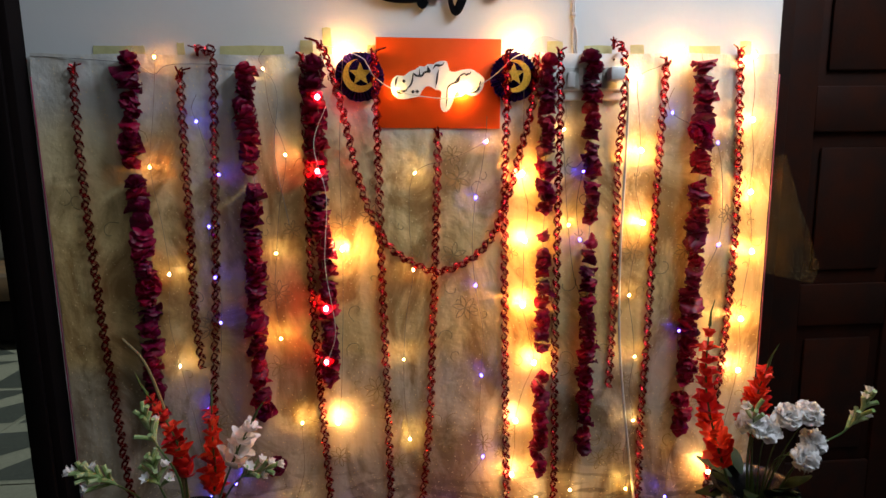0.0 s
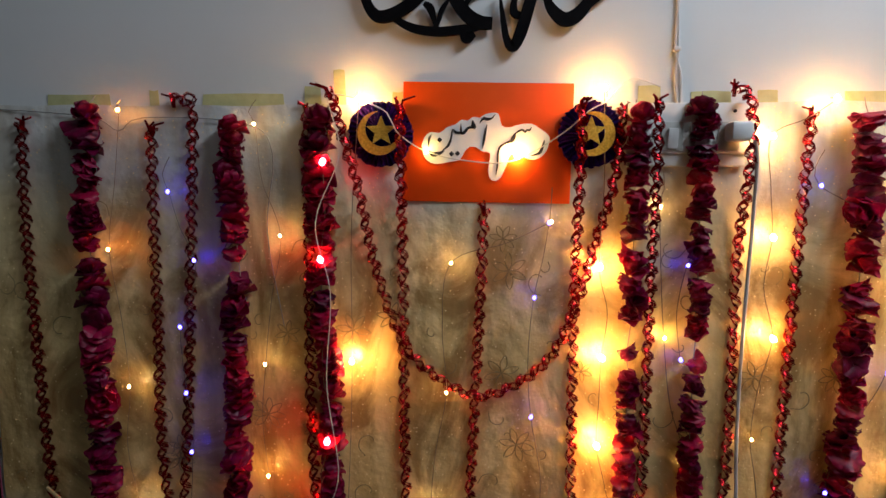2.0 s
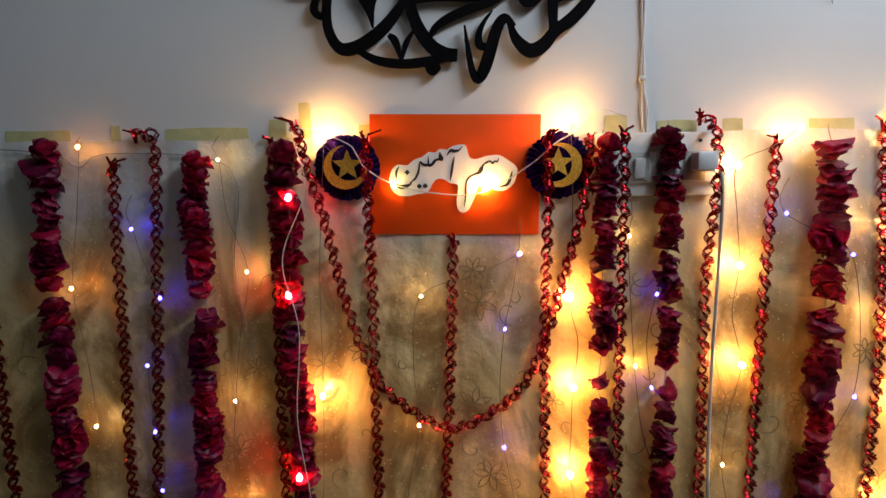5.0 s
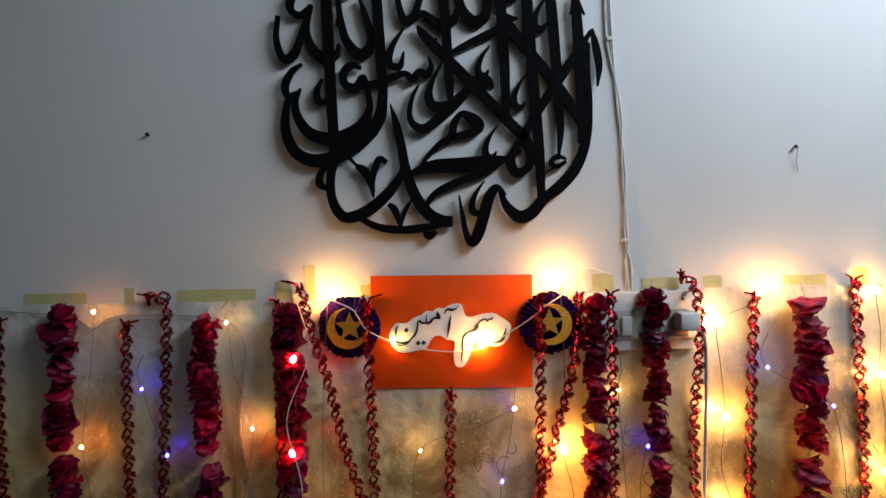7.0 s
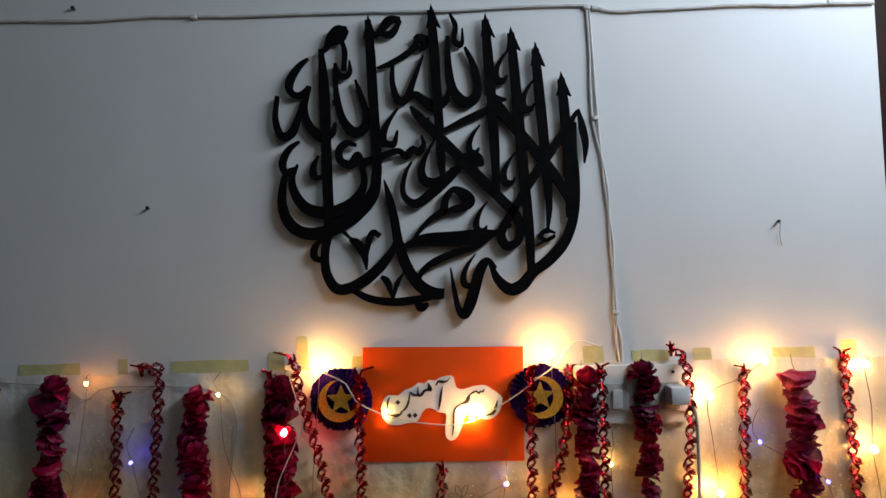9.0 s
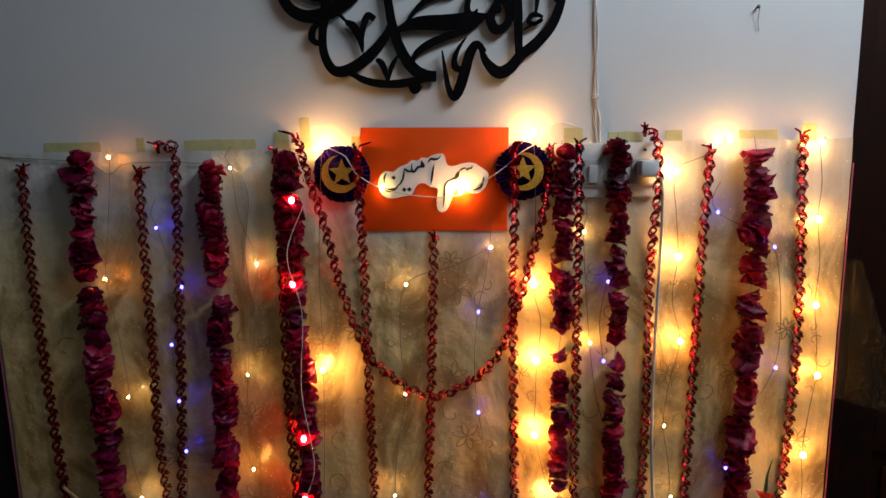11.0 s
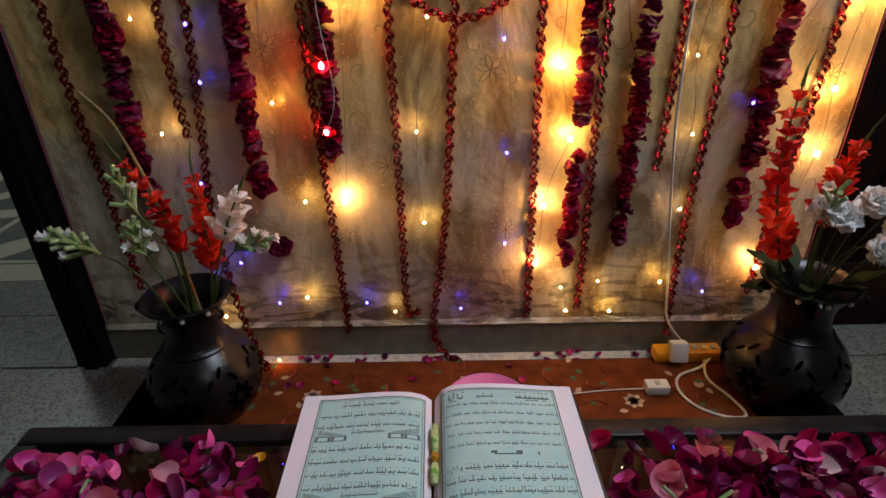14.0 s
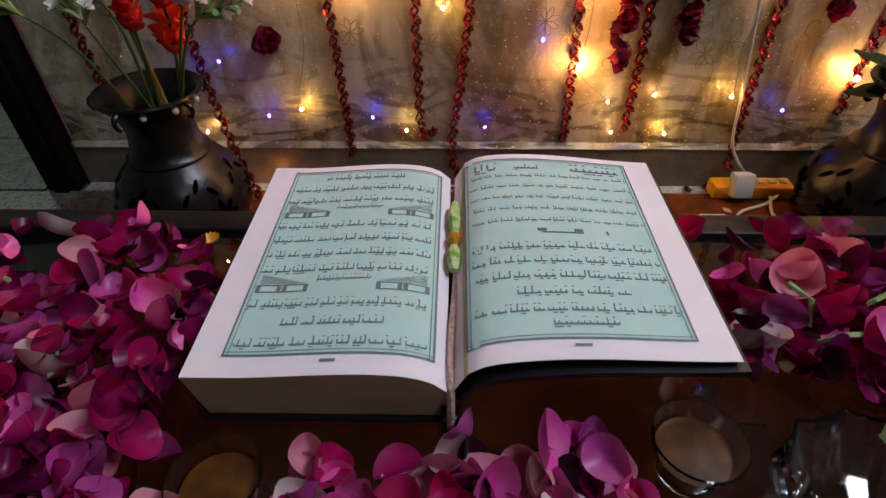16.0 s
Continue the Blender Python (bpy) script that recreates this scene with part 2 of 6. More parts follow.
def sheet_material():
    """Crinkled clear wrap over a mottled gold and grey print."""
    m = bpy.data.materials.new("crinkled_wrap")
    m.use_nodes = True
    nt = m.node_tree
    n, link = nt.nodes, nt.links.new
    p = n["Principled BSDF"]
    geo = n.new("ShaderNodeNewGeometry")
    sep = n.new("ShaderNodeSeparateXYZ")
    link(geo.outputs["Position"], sep.inputs[0])
    big = n.new("ShaderNodeTexNoise")
    big.inputs["Scale"].default_value, big.inputs["Detail"].default_value = 3.5, 8
    big.inputs["Distortion"].default_value = 0.8
    link(geo.outputs["Position"], big.inputs["Vector"])
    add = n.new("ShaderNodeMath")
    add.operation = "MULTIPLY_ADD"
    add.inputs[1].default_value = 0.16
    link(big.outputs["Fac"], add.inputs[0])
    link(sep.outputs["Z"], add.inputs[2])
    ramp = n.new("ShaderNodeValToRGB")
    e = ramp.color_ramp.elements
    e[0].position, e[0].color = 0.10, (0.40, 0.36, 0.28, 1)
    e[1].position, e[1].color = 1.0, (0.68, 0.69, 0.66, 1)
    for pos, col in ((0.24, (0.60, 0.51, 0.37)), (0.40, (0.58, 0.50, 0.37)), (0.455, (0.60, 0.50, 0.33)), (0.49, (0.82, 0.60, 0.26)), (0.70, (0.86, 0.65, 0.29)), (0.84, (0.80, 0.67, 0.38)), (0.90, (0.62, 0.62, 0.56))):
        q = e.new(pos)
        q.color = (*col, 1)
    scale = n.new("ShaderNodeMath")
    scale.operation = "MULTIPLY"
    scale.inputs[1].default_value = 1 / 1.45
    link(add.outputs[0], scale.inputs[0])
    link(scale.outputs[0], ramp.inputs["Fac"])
    stain = n.new("ShaderNodeTexNoise")
    stain.inputs["Scale"].default_value, stain.inputs["Detail"].default_value = 6.0, 9
    stain.inputs["Roughness"].default_value, stain.inputs["Distortion"].default_value = 0.62, 1.4
    squash = n.new("ShaderNodeMapping")
    squash.inputs["Scale"].default_value = (1.0, 1.0, 0.55)
    link(geo.outputs["Position"], squash.inputs["Vector"])
    link(squash.outputs["Vector"], stain.inputs["Vector"])
    sr = n.new("ShaderNodeValToRGB")
    sr.color_ramp.elements[0].position, sr.color_ramp.elements[0].color = 0.40, (0.40, 0.29, 0.16, 1)
    sr.color_ramp.elements[1].position, sr.color_ramp.elements[1].color = 0.54, (1, 1, 1, 1)
    link(stain.outputs["Fac"], sr.inputs["Fac"])
    mul = n.new("ShaderNodeMix")
    mul.data_type, mul.blend_type = "RGBA", "MULTIPLY"
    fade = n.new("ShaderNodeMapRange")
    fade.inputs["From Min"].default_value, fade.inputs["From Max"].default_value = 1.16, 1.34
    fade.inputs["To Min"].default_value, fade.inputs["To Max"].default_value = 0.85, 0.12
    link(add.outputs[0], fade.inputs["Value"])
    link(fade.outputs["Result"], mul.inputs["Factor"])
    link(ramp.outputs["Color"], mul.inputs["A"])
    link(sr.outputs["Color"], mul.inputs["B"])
    wav = n.new("ShaderNodeTexNoise")
    wav.inputs["Scale"].default_value, wav.inputs["Detail"].default_value, wav.inputs["Distortion"].default_value = 4.5, 6, 3.0
    flat = n.new("ShaderNodeMapping")
    flat.inputs["Scale"].default_value = (1.0, 1.0, 3.2)
    link(geo.outputs["Position"], flat.inputs["Vector"])
    link(flat.outputs["Vector"], wav.inputs["Vector"])
    wr = n.new("ShaderNodeValToRGB")
    we = wr.color_ramp.elements
    we[0].position, we[0].color = 0.42, (0.30, 0.27, 0.22, 1)
    we[1].position, we[1].color = 0.50, (1, 1, 1, 1)
    link(wav.outputs["Fac"], wr.inputs["Fac"])
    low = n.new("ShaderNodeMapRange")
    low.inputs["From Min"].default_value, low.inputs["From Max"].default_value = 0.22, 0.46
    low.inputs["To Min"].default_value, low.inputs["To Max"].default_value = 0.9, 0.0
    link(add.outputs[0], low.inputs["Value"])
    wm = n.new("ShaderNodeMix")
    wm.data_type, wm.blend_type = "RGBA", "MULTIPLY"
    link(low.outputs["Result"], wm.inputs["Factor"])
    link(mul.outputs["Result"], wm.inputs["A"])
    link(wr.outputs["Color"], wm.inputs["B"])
    drip = n.new("ShaderNodeTexNoise")
    drip.inputs["Scale"].default_value, drip.inputs["Detail"].default_value = 10, 7
    tall = n.new("ShaderNodeMapping")
    tall.inputs["Scale"].default_value = (2.6, 1.0, 0.22)
    link(geo.outputs["Position"], tall.inputs["Vector"])
    link(tall.outputs["Vector"], drip.inputs["Vector"])
    dr = n.new("ShaderNodeValToRGB")
    dr.color_ramp.elements[0].position, dr.color_ramp.elements[0].color = 0.38, (0.66, 0.55, 0.38, 1)
    dr.color_ramp.elements[1].position, dr.color_ramp.elements[1].color = 0.56, (1, 1, 1, 1)
    link(drip.outputs["Fac"], dr.inputs["Fac"])
    dm = n.new("ShaderNodeMix")
    dm.data_type, dm.blend_type = "RGBA", "MULTIPLY"
    dm.inputs["Factor"].default_value = 0.40
    link(wm.outputs["Result"], dm.inputs["A"])
    link(dr.outputs["Color"], dm.inputs["B"])
    vor = n.new("ShaderNodeTexVoronoi")
    vor.inputs["Scale"].default_value = 90
    link(geo.outputs["Position"], vor.inputs["Vector"])
    speck = n.new("ShaderNodeMath")
    speck.operation, speck.inputs[1].default_value = "LESS_THAN", 0.12
    link(vor.outputs["Distance"], speck.inputs[0])
    gl = n.new("ShaderNodeMix")
    gl.data_type = "RGBA"
    gl.inputs["B"].default_value = (0.98, 0.80, 0.42, 1)
    link(speck.outputs[0], gl.inputs["Factor"])
    link(dm.outputs["Result"], gl.inputs["A"])
    link(gl.outputs["Result"], p.inputs["Base Color"])
    p.inputs["Roughness"].default_value = 0.42
    p.inputs["Coat Weight"].default_value, p.inputs["Coat Roughness"].default_value = 0.8, 0.10
    cr = n.new("ShaderNodeTexVoronoi")
    cr.feature = "DISTANCE_TO_EDGE"
    cr.inputs["Scale"].default_value = 11
    warp = n.new("ShaderNodeVectorMath")
    warp.operation = "MULTIPLY_ADD"
    warp.inputs[1].default_value = (0.12, 0.12, 0.12)
    link(big.outputs["Color"], warp.inputs[0])
    link(geo.outputs["Position"], warp.inputs[2])
    link(warp.outputs[0], cr.inputs["Vector"])
    fine = n.new("ShaderNodeTexNoise")
    fine.inputs["Scale"].default_value, fine.inputs["Detail"].default_value = 45, 6
    link(geo.outputs["Position"], fine.inputs["Vector"])
    both = n.new("ShaderNodeMath")
    both.operation = "ADD"
    link(cr.outputs["Distance"], both.inputs[0])
    link(fine.outputs["Fac"], both.inputs[1])
    b = n.new("ShaderNodeBump")
    b.inputs["Strength"].default_value, b.inputs["Distance"].default_value = 0.8, 0.006
    link(both.outputs[0], b.inputs["Height"])
    link(b.outputs["Normal"], p.inputs["Coat Normal"])
    b2 = n.new("ShaderNodeBump")
    b2.inputs["Strength"].default_value, b2.inputs["Distance"].default_value = 0.5, 0.006
    link(both.outputs[0], b2.inputs["Height"])
    link(b2.outputs["Normal"], p.inputs["Normal"])
    return m


M["wrap"] = sheet_material()


def net_material():
    m = bpy.data.materials.new("glitter_net")
    m.use_nodes = True
    nt = m.node_tree
    n, link = nt.nodes, nt.links.new
    p = n["Principled BSDF"]
    p.inputs["Base Color"].default_value = (0.35, 0.27, 0.12, 1)
    p.inputs["Roughness"].default_value = 0.3
    geo = n.new("ShaderNodeNewGeometry")
    vor = n.new("ShaderNodeTexVoronoi")
    vor.inputs["Scale"].default_value = 150
    link(geo.outputs["Position"], vor.inputs["Vector"])
    mp = n.new("ShaderNodeMapRange")
    mp.inputs["From Max"].default_value = 0.5
    mp.inputs["To Min"].default_value, mp.inputs["To Max"].default_value = 0.30, 0.04
    link(vor.outputs["Distance"], mp.inputs["Value"])
    link(mp.outputs["Result"], p.inputs["Alpha"])
    return m


M["net"] = net_material()

# ---- mesh tools ----
UP = Vector((0, 0, 1))


class Shape:
    """Points and faces that grow into one mesh."""

    def __init__(self):
        self.v, self.f = [], []

    def add(self, pts, faces, m=None):
        o = len(self.v)
        self.v += [tuple(m @ Vector(p)) if m else tuple(p) for p in pts]
        self.f += [tuple(o + i for i in f) for f in faces]
        return self

    def box(self, x0, x1, y0, y1, z0, z1, bevel=0.0, m=None):
        bm = bmesh.new()
        bmesh.ops.create_cube(bm, size=1)
        for v in bm.verts:
            v.co = Vector(((x0 + x1) / 2 + v.co.x * (x1 - x0), (y0 + y1) / 2 + v.co.y * (y1 - y0), (z0 + z1) / 2 + v.co.z * (z1 - z0)))
        if bevel:
            bmesh.ops.bevel(bm, geom=bm.edges[:], offset=bevel, segments=2, affect="EDGES", profile=0.5)
        bm.verts.index_update()
        self.add([v.co[:] for v in bm.verts], [[v.index for v in f.verts] for f in bm.faces], m)
        bm.free()
        return self

    def tube(self, pts, radius, sides=6, taper=None, closed=False, flat=1.0):
        pts = [Vector(p) for p in pts]
        k = len(pts)
        o = len(self.v)
        ref = Vector((0.3, 1, 0.2)).normalized()
        for i, p in enumerate(pts):
            a = pts[(i - 1) % k] if closed or i else pts[0]
            b = pts[(i + 1) % k] if closed or i < k - 1 else pts[-1]
            d = (b - a).normalized() if (b - a).length > 1e-9 else UP
            s = d.cross(ref)
            s = s.normalized() if s.length > 1e-4 else d.orthogonal().normalized()
            w = d.cross(s)
            r = radius * (taper(i / max(1, k - 1)) if taper else 1)
            for j in range(sides):
                t = 2 * math.pi * j / sides
                self.v.append(tuple(p + s * (r * math.cos(t)) + w * (r * flat * math.sin(t))))
        for i in range(k if closed else k - 1):
            for j in range(sides):
                q = (j + 1) % sides
                i2 = (i + 1) % k
                self.f.append((o + i * sides + j, o + i * sides + q, o + i2 * sides + q, o + i2 * sides + j))
        if not closed:
            self.f.append(tuple(o + j for j in reversed(range(sides))))
            self.f.append(tuple(o + (k - 1) * sides + j for j in range(sides)))
        return self

    def lathe(self, profile, sides=40, m=None, ripple=None):
        pts, faces = [], []
        for r, z in profile:
            for j in range(sides):
                t = 2 * math.pi * j / sides
                k = r * (ripple(t, z) if ripple else 1)
                pts.append((k * math.cos(t), k * math.sin(t), z))
        for i in range(len(profile) - 1):
            for j in range(sides):
                q = (j + 1) % sides
                faces.append((i * sides + j, i * sides + q, (i + 1) * sides + q, (i + 1) * sides + j))
        return self.add(pts, faces, m)

    def slab(self, outline, depth, m=None):
        """An outline in x and z, made thick along y."""
        k = len(outline)
        pts = [(x, 0, z) for x, z in outline] + [(x, depth, z) for x, z in outline]
        faces = [tuple(range(k)), tuple(reversed(range(k, 2 * k)))] + [(i, i + k, (i + 1) % k + k, (i + 1) % k) for i in range(k)]
        return self.add(pts, faces, m)

    def ball(self, centre, radius, seg=8, rings=5, squash=1.0):
        prof = [(max(1e-5, radius * math.sin(math.pi * i / rings)), -radius * squash * math.cos(math.pi * i / rings)) for i in range(rings + 1)]
        return self.lathe(prof, seg, Matrix.Translation(centre))


def mesh_data(name, shape, mat, smooth=True, weld=False):
    me = bpy.data.meshes.new(name)
    me.from_pydata(shape.v, [], shape.f)
    me.materials.append(mat)
    bm = bmesh.new()
    bm.from_mesh(me)
    if weld:
        bmesh.ops.remove_doubles(bm, verts=bm.verts, dist=1e-6)
    bmesh.ops.recalc_face_normals(bm, faces=bm.faces)
    bm.to_mesh(me)
    bm.free()
    if smooth:
        me.shade_smooth()
        if not weld:
            me.set_sharp_from_angle(angle=radians(40))
    return me


def part(name, shape, mat, parent=None, label="", smooth=True, weld=False):
    ob = new(name, mesh_data(name, shape, mat, smooth, weld))
    if parent:
        ob.parent = parent
    if label:
        tagged(ob, label)
    return ob


def share(name, data, parent, m=None):
    ob = new(name, data)
    if parent:
        ob.parent = parent
    if m:
        ob.matrix_basis = m
    return ob


def thing(name, label, category, group="", at=(0, 0, 0), kind=""):
    ob = new(name)
    ob.location = at
    ob.empty_display_size = 0.05
    return tagged(ob, label, category, group, kind)


def structure(name, shape, mat, label, category, smooth=False):
    return tagged(part(name, shape, mat, None, "", smooth), label, category, kind="structure")


def smooth_path(pts, step):
    """A Catmull-Rom line through pts, with points about step apart."""
    p = [Vector(q) for q in pts]
    p = [p[0] * 2 - p[1]] + p + [p[-1] * 2 - p[-2]]
    out = []
    for i in range(1, len(p) - 2):
        n = max(2, int((p[i + 1] - p[i]).length / step))
        for j in range(n):
            t = j / n
            a, b, c, d = p[i - 1:i + 3]
            out.append(0.5 * (2 * b + (c - a) * t + (2 * a - 5 * b + 4 * c - d) * t * t + (3 * b - a - 3 * c + d) * t ** 3))
    out.append(p[-2])
    return out


WALL = 1.400
rnd = random.Random(7)

# ---- the place: wall, floor, room ----
LEFT, RIGHT, TOP = -0.925, 0.845, 2.9
wall = structure("wall_north", Shape().box(LEFT, RIGHT, WALL, 1.56, 0, TOP), M["paint"], "off-white painted wall section behind the decorations", "wall")
# unseen ceiling and outer walls, painted dark to hold down bounced light
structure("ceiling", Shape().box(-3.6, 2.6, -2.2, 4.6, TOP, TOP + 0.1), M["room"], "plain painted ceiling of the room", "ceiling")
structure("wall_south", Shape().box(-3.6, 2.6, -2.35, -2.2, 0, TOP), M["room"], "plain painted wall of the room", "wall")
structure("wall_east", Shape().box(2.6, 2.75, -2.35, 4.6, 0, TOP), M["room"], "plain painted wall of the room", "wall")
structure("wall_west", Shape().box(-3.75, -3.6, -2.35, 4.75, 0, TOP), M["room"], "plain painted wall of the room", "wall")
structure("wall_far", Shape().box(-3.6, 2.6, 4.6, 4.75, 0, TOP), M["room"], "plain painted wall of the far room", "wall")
structure("wall_beside_door", Shape().box(1.80, 2.6, WALL, 1.56, 0, TOP), M["paint"], "off-white painted wall beside the door", "wall")
structure("wall_over_door", Shape().box(RIGHT, 1.80, WALL + 0.002, 1.56, 2.14, TOP), M["paint"], "off-white painted wall above the door", "wall")
structure("skirting", Shape().box(LEFT + 0.002, RIGHT - 0.002, WALL - 0.012, WALL - 0.0005, 0.0, 0.105, 0.003), M["skirting"], "grey-brown speckled stone skirting along the wall", "skirting")
floor = structure("floor", Shape().box(-3.6, 2.6, -2.2, 4.6, -0.06, -0.006), M["terrazzo_dark"], "grey speckled terrazzo floor with cream star inlay", "floor")
for x0, x1, y0, y1 in [(-3.6, -1.5, 1.36, 1.60), (-1.497, LEFT - 0.09, 1.36, 1.60), (-3.6, -1.9, 1.603, 1.81), (-1.897, LEFT - 0.09, 1.603, 1.81),
                       (-2.1, -1.2, 0.95, 1.357), (-1.197, -0.3, 0.95, 1.352), (0.603, 1.5, 0.95, 1.352), (1.503, 2.6, 0.95, 1.357), (-0.297, 0.6, 0.95, 1.352),
                       (RIGHT + 0.01, 1.8, 1.36, 1.55), (-2.1, -0.9, 0.2, 0.947), (0.9, 2.6, 0.2, 0.947), (-0.897, 0.0, 0.2, 0.947), (0.003, 0.897, 0.2, 0.947),
                       (-2.1, 0.0, -2.2, 0.197), (0.003, 2.6, -2.2, 0.197)]:
    part("floor_slab", Shape().box(x0, x1, y0, y1, -0.02, 0.0, 0.0015), M["terrazzo"], floor, smooth=False)
part("floor_slab", Shape().box(-3.6, LEFT - 0.02, 1.813, 1.93, -0.02, 0.0, 0.0015), M["terrazzo_cream"], floor, "cream border slab", False)
part("floor_slab", Shape().box(-3.6, -2.103, 0.2, 1.357, -0.02, 0.0, 0.0015), M["terrazzo_cream"], floor, "cream border slab", False)
part("floor_strip", Shape().box(LEFT + 0.01, RIGHT, 1.354, WALL - 0.013, -0.02, 0.003, 0.001), M["strip"], floor, "pale speckled stone strip", False)
# the star pattern of the far floor: cream tiles with dark triangles
star = Shape()
for i in range(4):
    for j in range(3):
        cx, cy = -3.15 + 0.90 * i, 2.385 + 0.90 * j
        h = 0.4485
        part("floor_tile", Shape().box(cx - h, cx + h, cy - h, cy + h, -0.02, 0.0), M["terrazzo_cream"], floor, smooth=False)
        for k in range(4):
            a = math.pi / 2 * k
            ca, sa = math.cos(a), math.sin(a)
            for tri in (((0.05, 0.025), (0.442, 0.05), (0.442, 0.35)), ((0.10, 0.17), (0.30, 0.425), (0.035, 0.425))):
                star.add([(cx + ca * u - sa * v, cy + sa * u + ca * v, 0.0012) for u, v in tri], [(0, 1, 2)])
tagged(part("star_inlay", star, M["terrazzo_dark"], floor, "dark triangular inlay pieces", False), kind="stuff")

# dark wooden post at the wall's open end
post = thing("door_frame", "dark stained wooden door frame post at the wall end", "door frame", at=(0, 0, 0), kind="structure")
part("post", Shape().box(LEFT - 0.075, LEFT - 0.001, 1.352, 1.57, 0.0, 2.15, 0.004), M["frame_wood"], post)
part("moulding", Shape().box(LEFT - 0.055, LEFT - 0.02, 1.342, 1.353, 0.0, 2.15, 0.004), M["frame_wood"], post)
part("lintel", Shape().box(-2.1, LEFT - 0.076, 1.40, 1.57, 2.1, 2.2, 0.004), M["frame_wood"], post)
structure("wall_over_opening", Shape().box(-3.6, LEFT, WALL + 0.002, 1.56, 2.2, TOP), M["paint"], "painted wall above the wide opening", "wall")


def panel_door(x0, x1, y):
    d = thing("door_1", "closed dark brown panelled wooden door with frame", "door", kind="structure")
    part("jamb", Shape().box(x0 - 0.004 + 0.008, x0 + 0.07, y - 0.05, y + 0.06, 0, 2.13, 0.004), M["dark_wood"], d)
    part("jamb", Shape().box(x1 - 0.07, x1, y - 0.05, y + 0.06, 0, 2.13, 0.004), M["dark_wood"], d)
    part("head", Shape().box(x0 + 0.07, x1 - 0.07, y - 0.05, y + 0.06, 2.06, 2.13, 0.004), M["dark_wood"], d)
    a, b = x0 + 0.073, x1 - 0.073
    leaf = part("door_leaf", Shape().box(a, b, y, y + 0.035, 0.008, 2.057, 0.002), M["dark_wood"], d)
    for s0, s1 in ((a, a + 0.10), (b - 0.10, b), ((a + b) / 2 - 0.045, (a + b) / 2 + 0.045)):
        part("stile", Shape().box(s0, s1, y - 0.014, y, 0.008, 2.057, 0.004), M["dark_wood"], leaf)
    for z0, z1 in ((0.01, 0.20), (0.62, 0.74), (1.16, 1.28), (1.93, 2.055)):
        for s0, s1 in ((a + 0.10, (a + b) / 2 - 0.045), ((a + b) / 2 + 0.045, b - 0.10)):
            part("rail", Shape().box(s0, s1, y - 0.013, y - 0.001, z0, z1, 0.004), M["dark_wood"], leaf)
    for z0, z1 in ((0.24, 0.58), (0.78, 1.12), (1.32, 1.89)):
        for s0, s1 in ((a + 0.13, (a + b) / 2 - 0.075), ((a + b) / 2 + 0.075, b - 0.13)):
            part("panel", Shape().box(s0, s1, y - 0.010, y - 0.001, z0, z1, 0.006), M["dark_wood"], leaf)
    return d


panel_door(RIGHT, 1.80, 1.50)

# ---- the wrap on the wall ----


def wrap_sheet():
    s = Shape()
    nx, nz = 150, 110
    x0, x1, z0, z1 = LEFT + 0.012, RIGHT - 0.004, 0.098, 1.345
    for j in range(nz + 1):
        for i in range(nx + 1):
            x, z = x0 + (x1 - x0) * i / nx, z0 + (z1 - z0) * j / nz
            y = WALL - 0.005 - 0.006 * abs(noise.noise(Vector((x * 5, z * 2.2, 1)))) - 0.004 * abs(noise.noise(Vector((x * 17, z * 11, 4))))
            zz = z + (0.008 * noise.noise(Vector((x * 6, 0, 3))) if j == nz else 0)
            if j == 0:
                y -= 0.010
            s.v.append((x, y, zz))
    for j in range(nz):
        for i in range(nx):
            a = j * (nx + 1) + i
            s.f.append((a, a + 1, a + nx + 2, a + nx + 1))
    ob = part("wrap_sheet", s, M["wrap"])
    for x in (x0 + 0.003, x1 - 0.003):
        part("edge_strip", Shape().box(x - 0.0012, x + 0.0012, WALL - 0.019, WALL - 0.017, z0 + 0.02, z1 - 0.05, 0.0006), M["edging"], ob, "thin pink edging")
    return tagged(ob, "crinkled clear wrap with gold and grey mottling taped on the wall", "plastic sheet")


wrap_sheet()
# flecks serve as gold glitter and as the bright highlights of the clear wrap
fl = Shape()
for _ in range(1700):
    x, z = rnd.uniform(LEFT + 0.03, RIGHT - 0.02), 0.13 + 1.02 * rnd.random()
    k = rnd.uniform(0.0005, 0.0011)
    fl.add([(-k, 0, -k * 1.6), (k, 0, -k), (k * 0.8, 0, k * 1.6), (-k, 0, k)], [(0, 1, 2, 3)], pose(x, WALL - 0.0162, z, rnd.uniform(-40, 40), rnd.uniform(0, 90), rnd.uniform(-40, 40)))
tagged(part("glint_flecks", fl, M["fleck"], smooth=False), "tiny gold glitter flecks that also stand in for highlights of the wrap", "glitter", kind="stuff")
fg = random.Random(23)
scroll = Shape()


def print_line(pts, radius=0.0009):
    scroll.tube(smooth_path([(x, WALL - 0.0150, z) for x, z in pts], 0.004), radius, 4, flat=0.4)


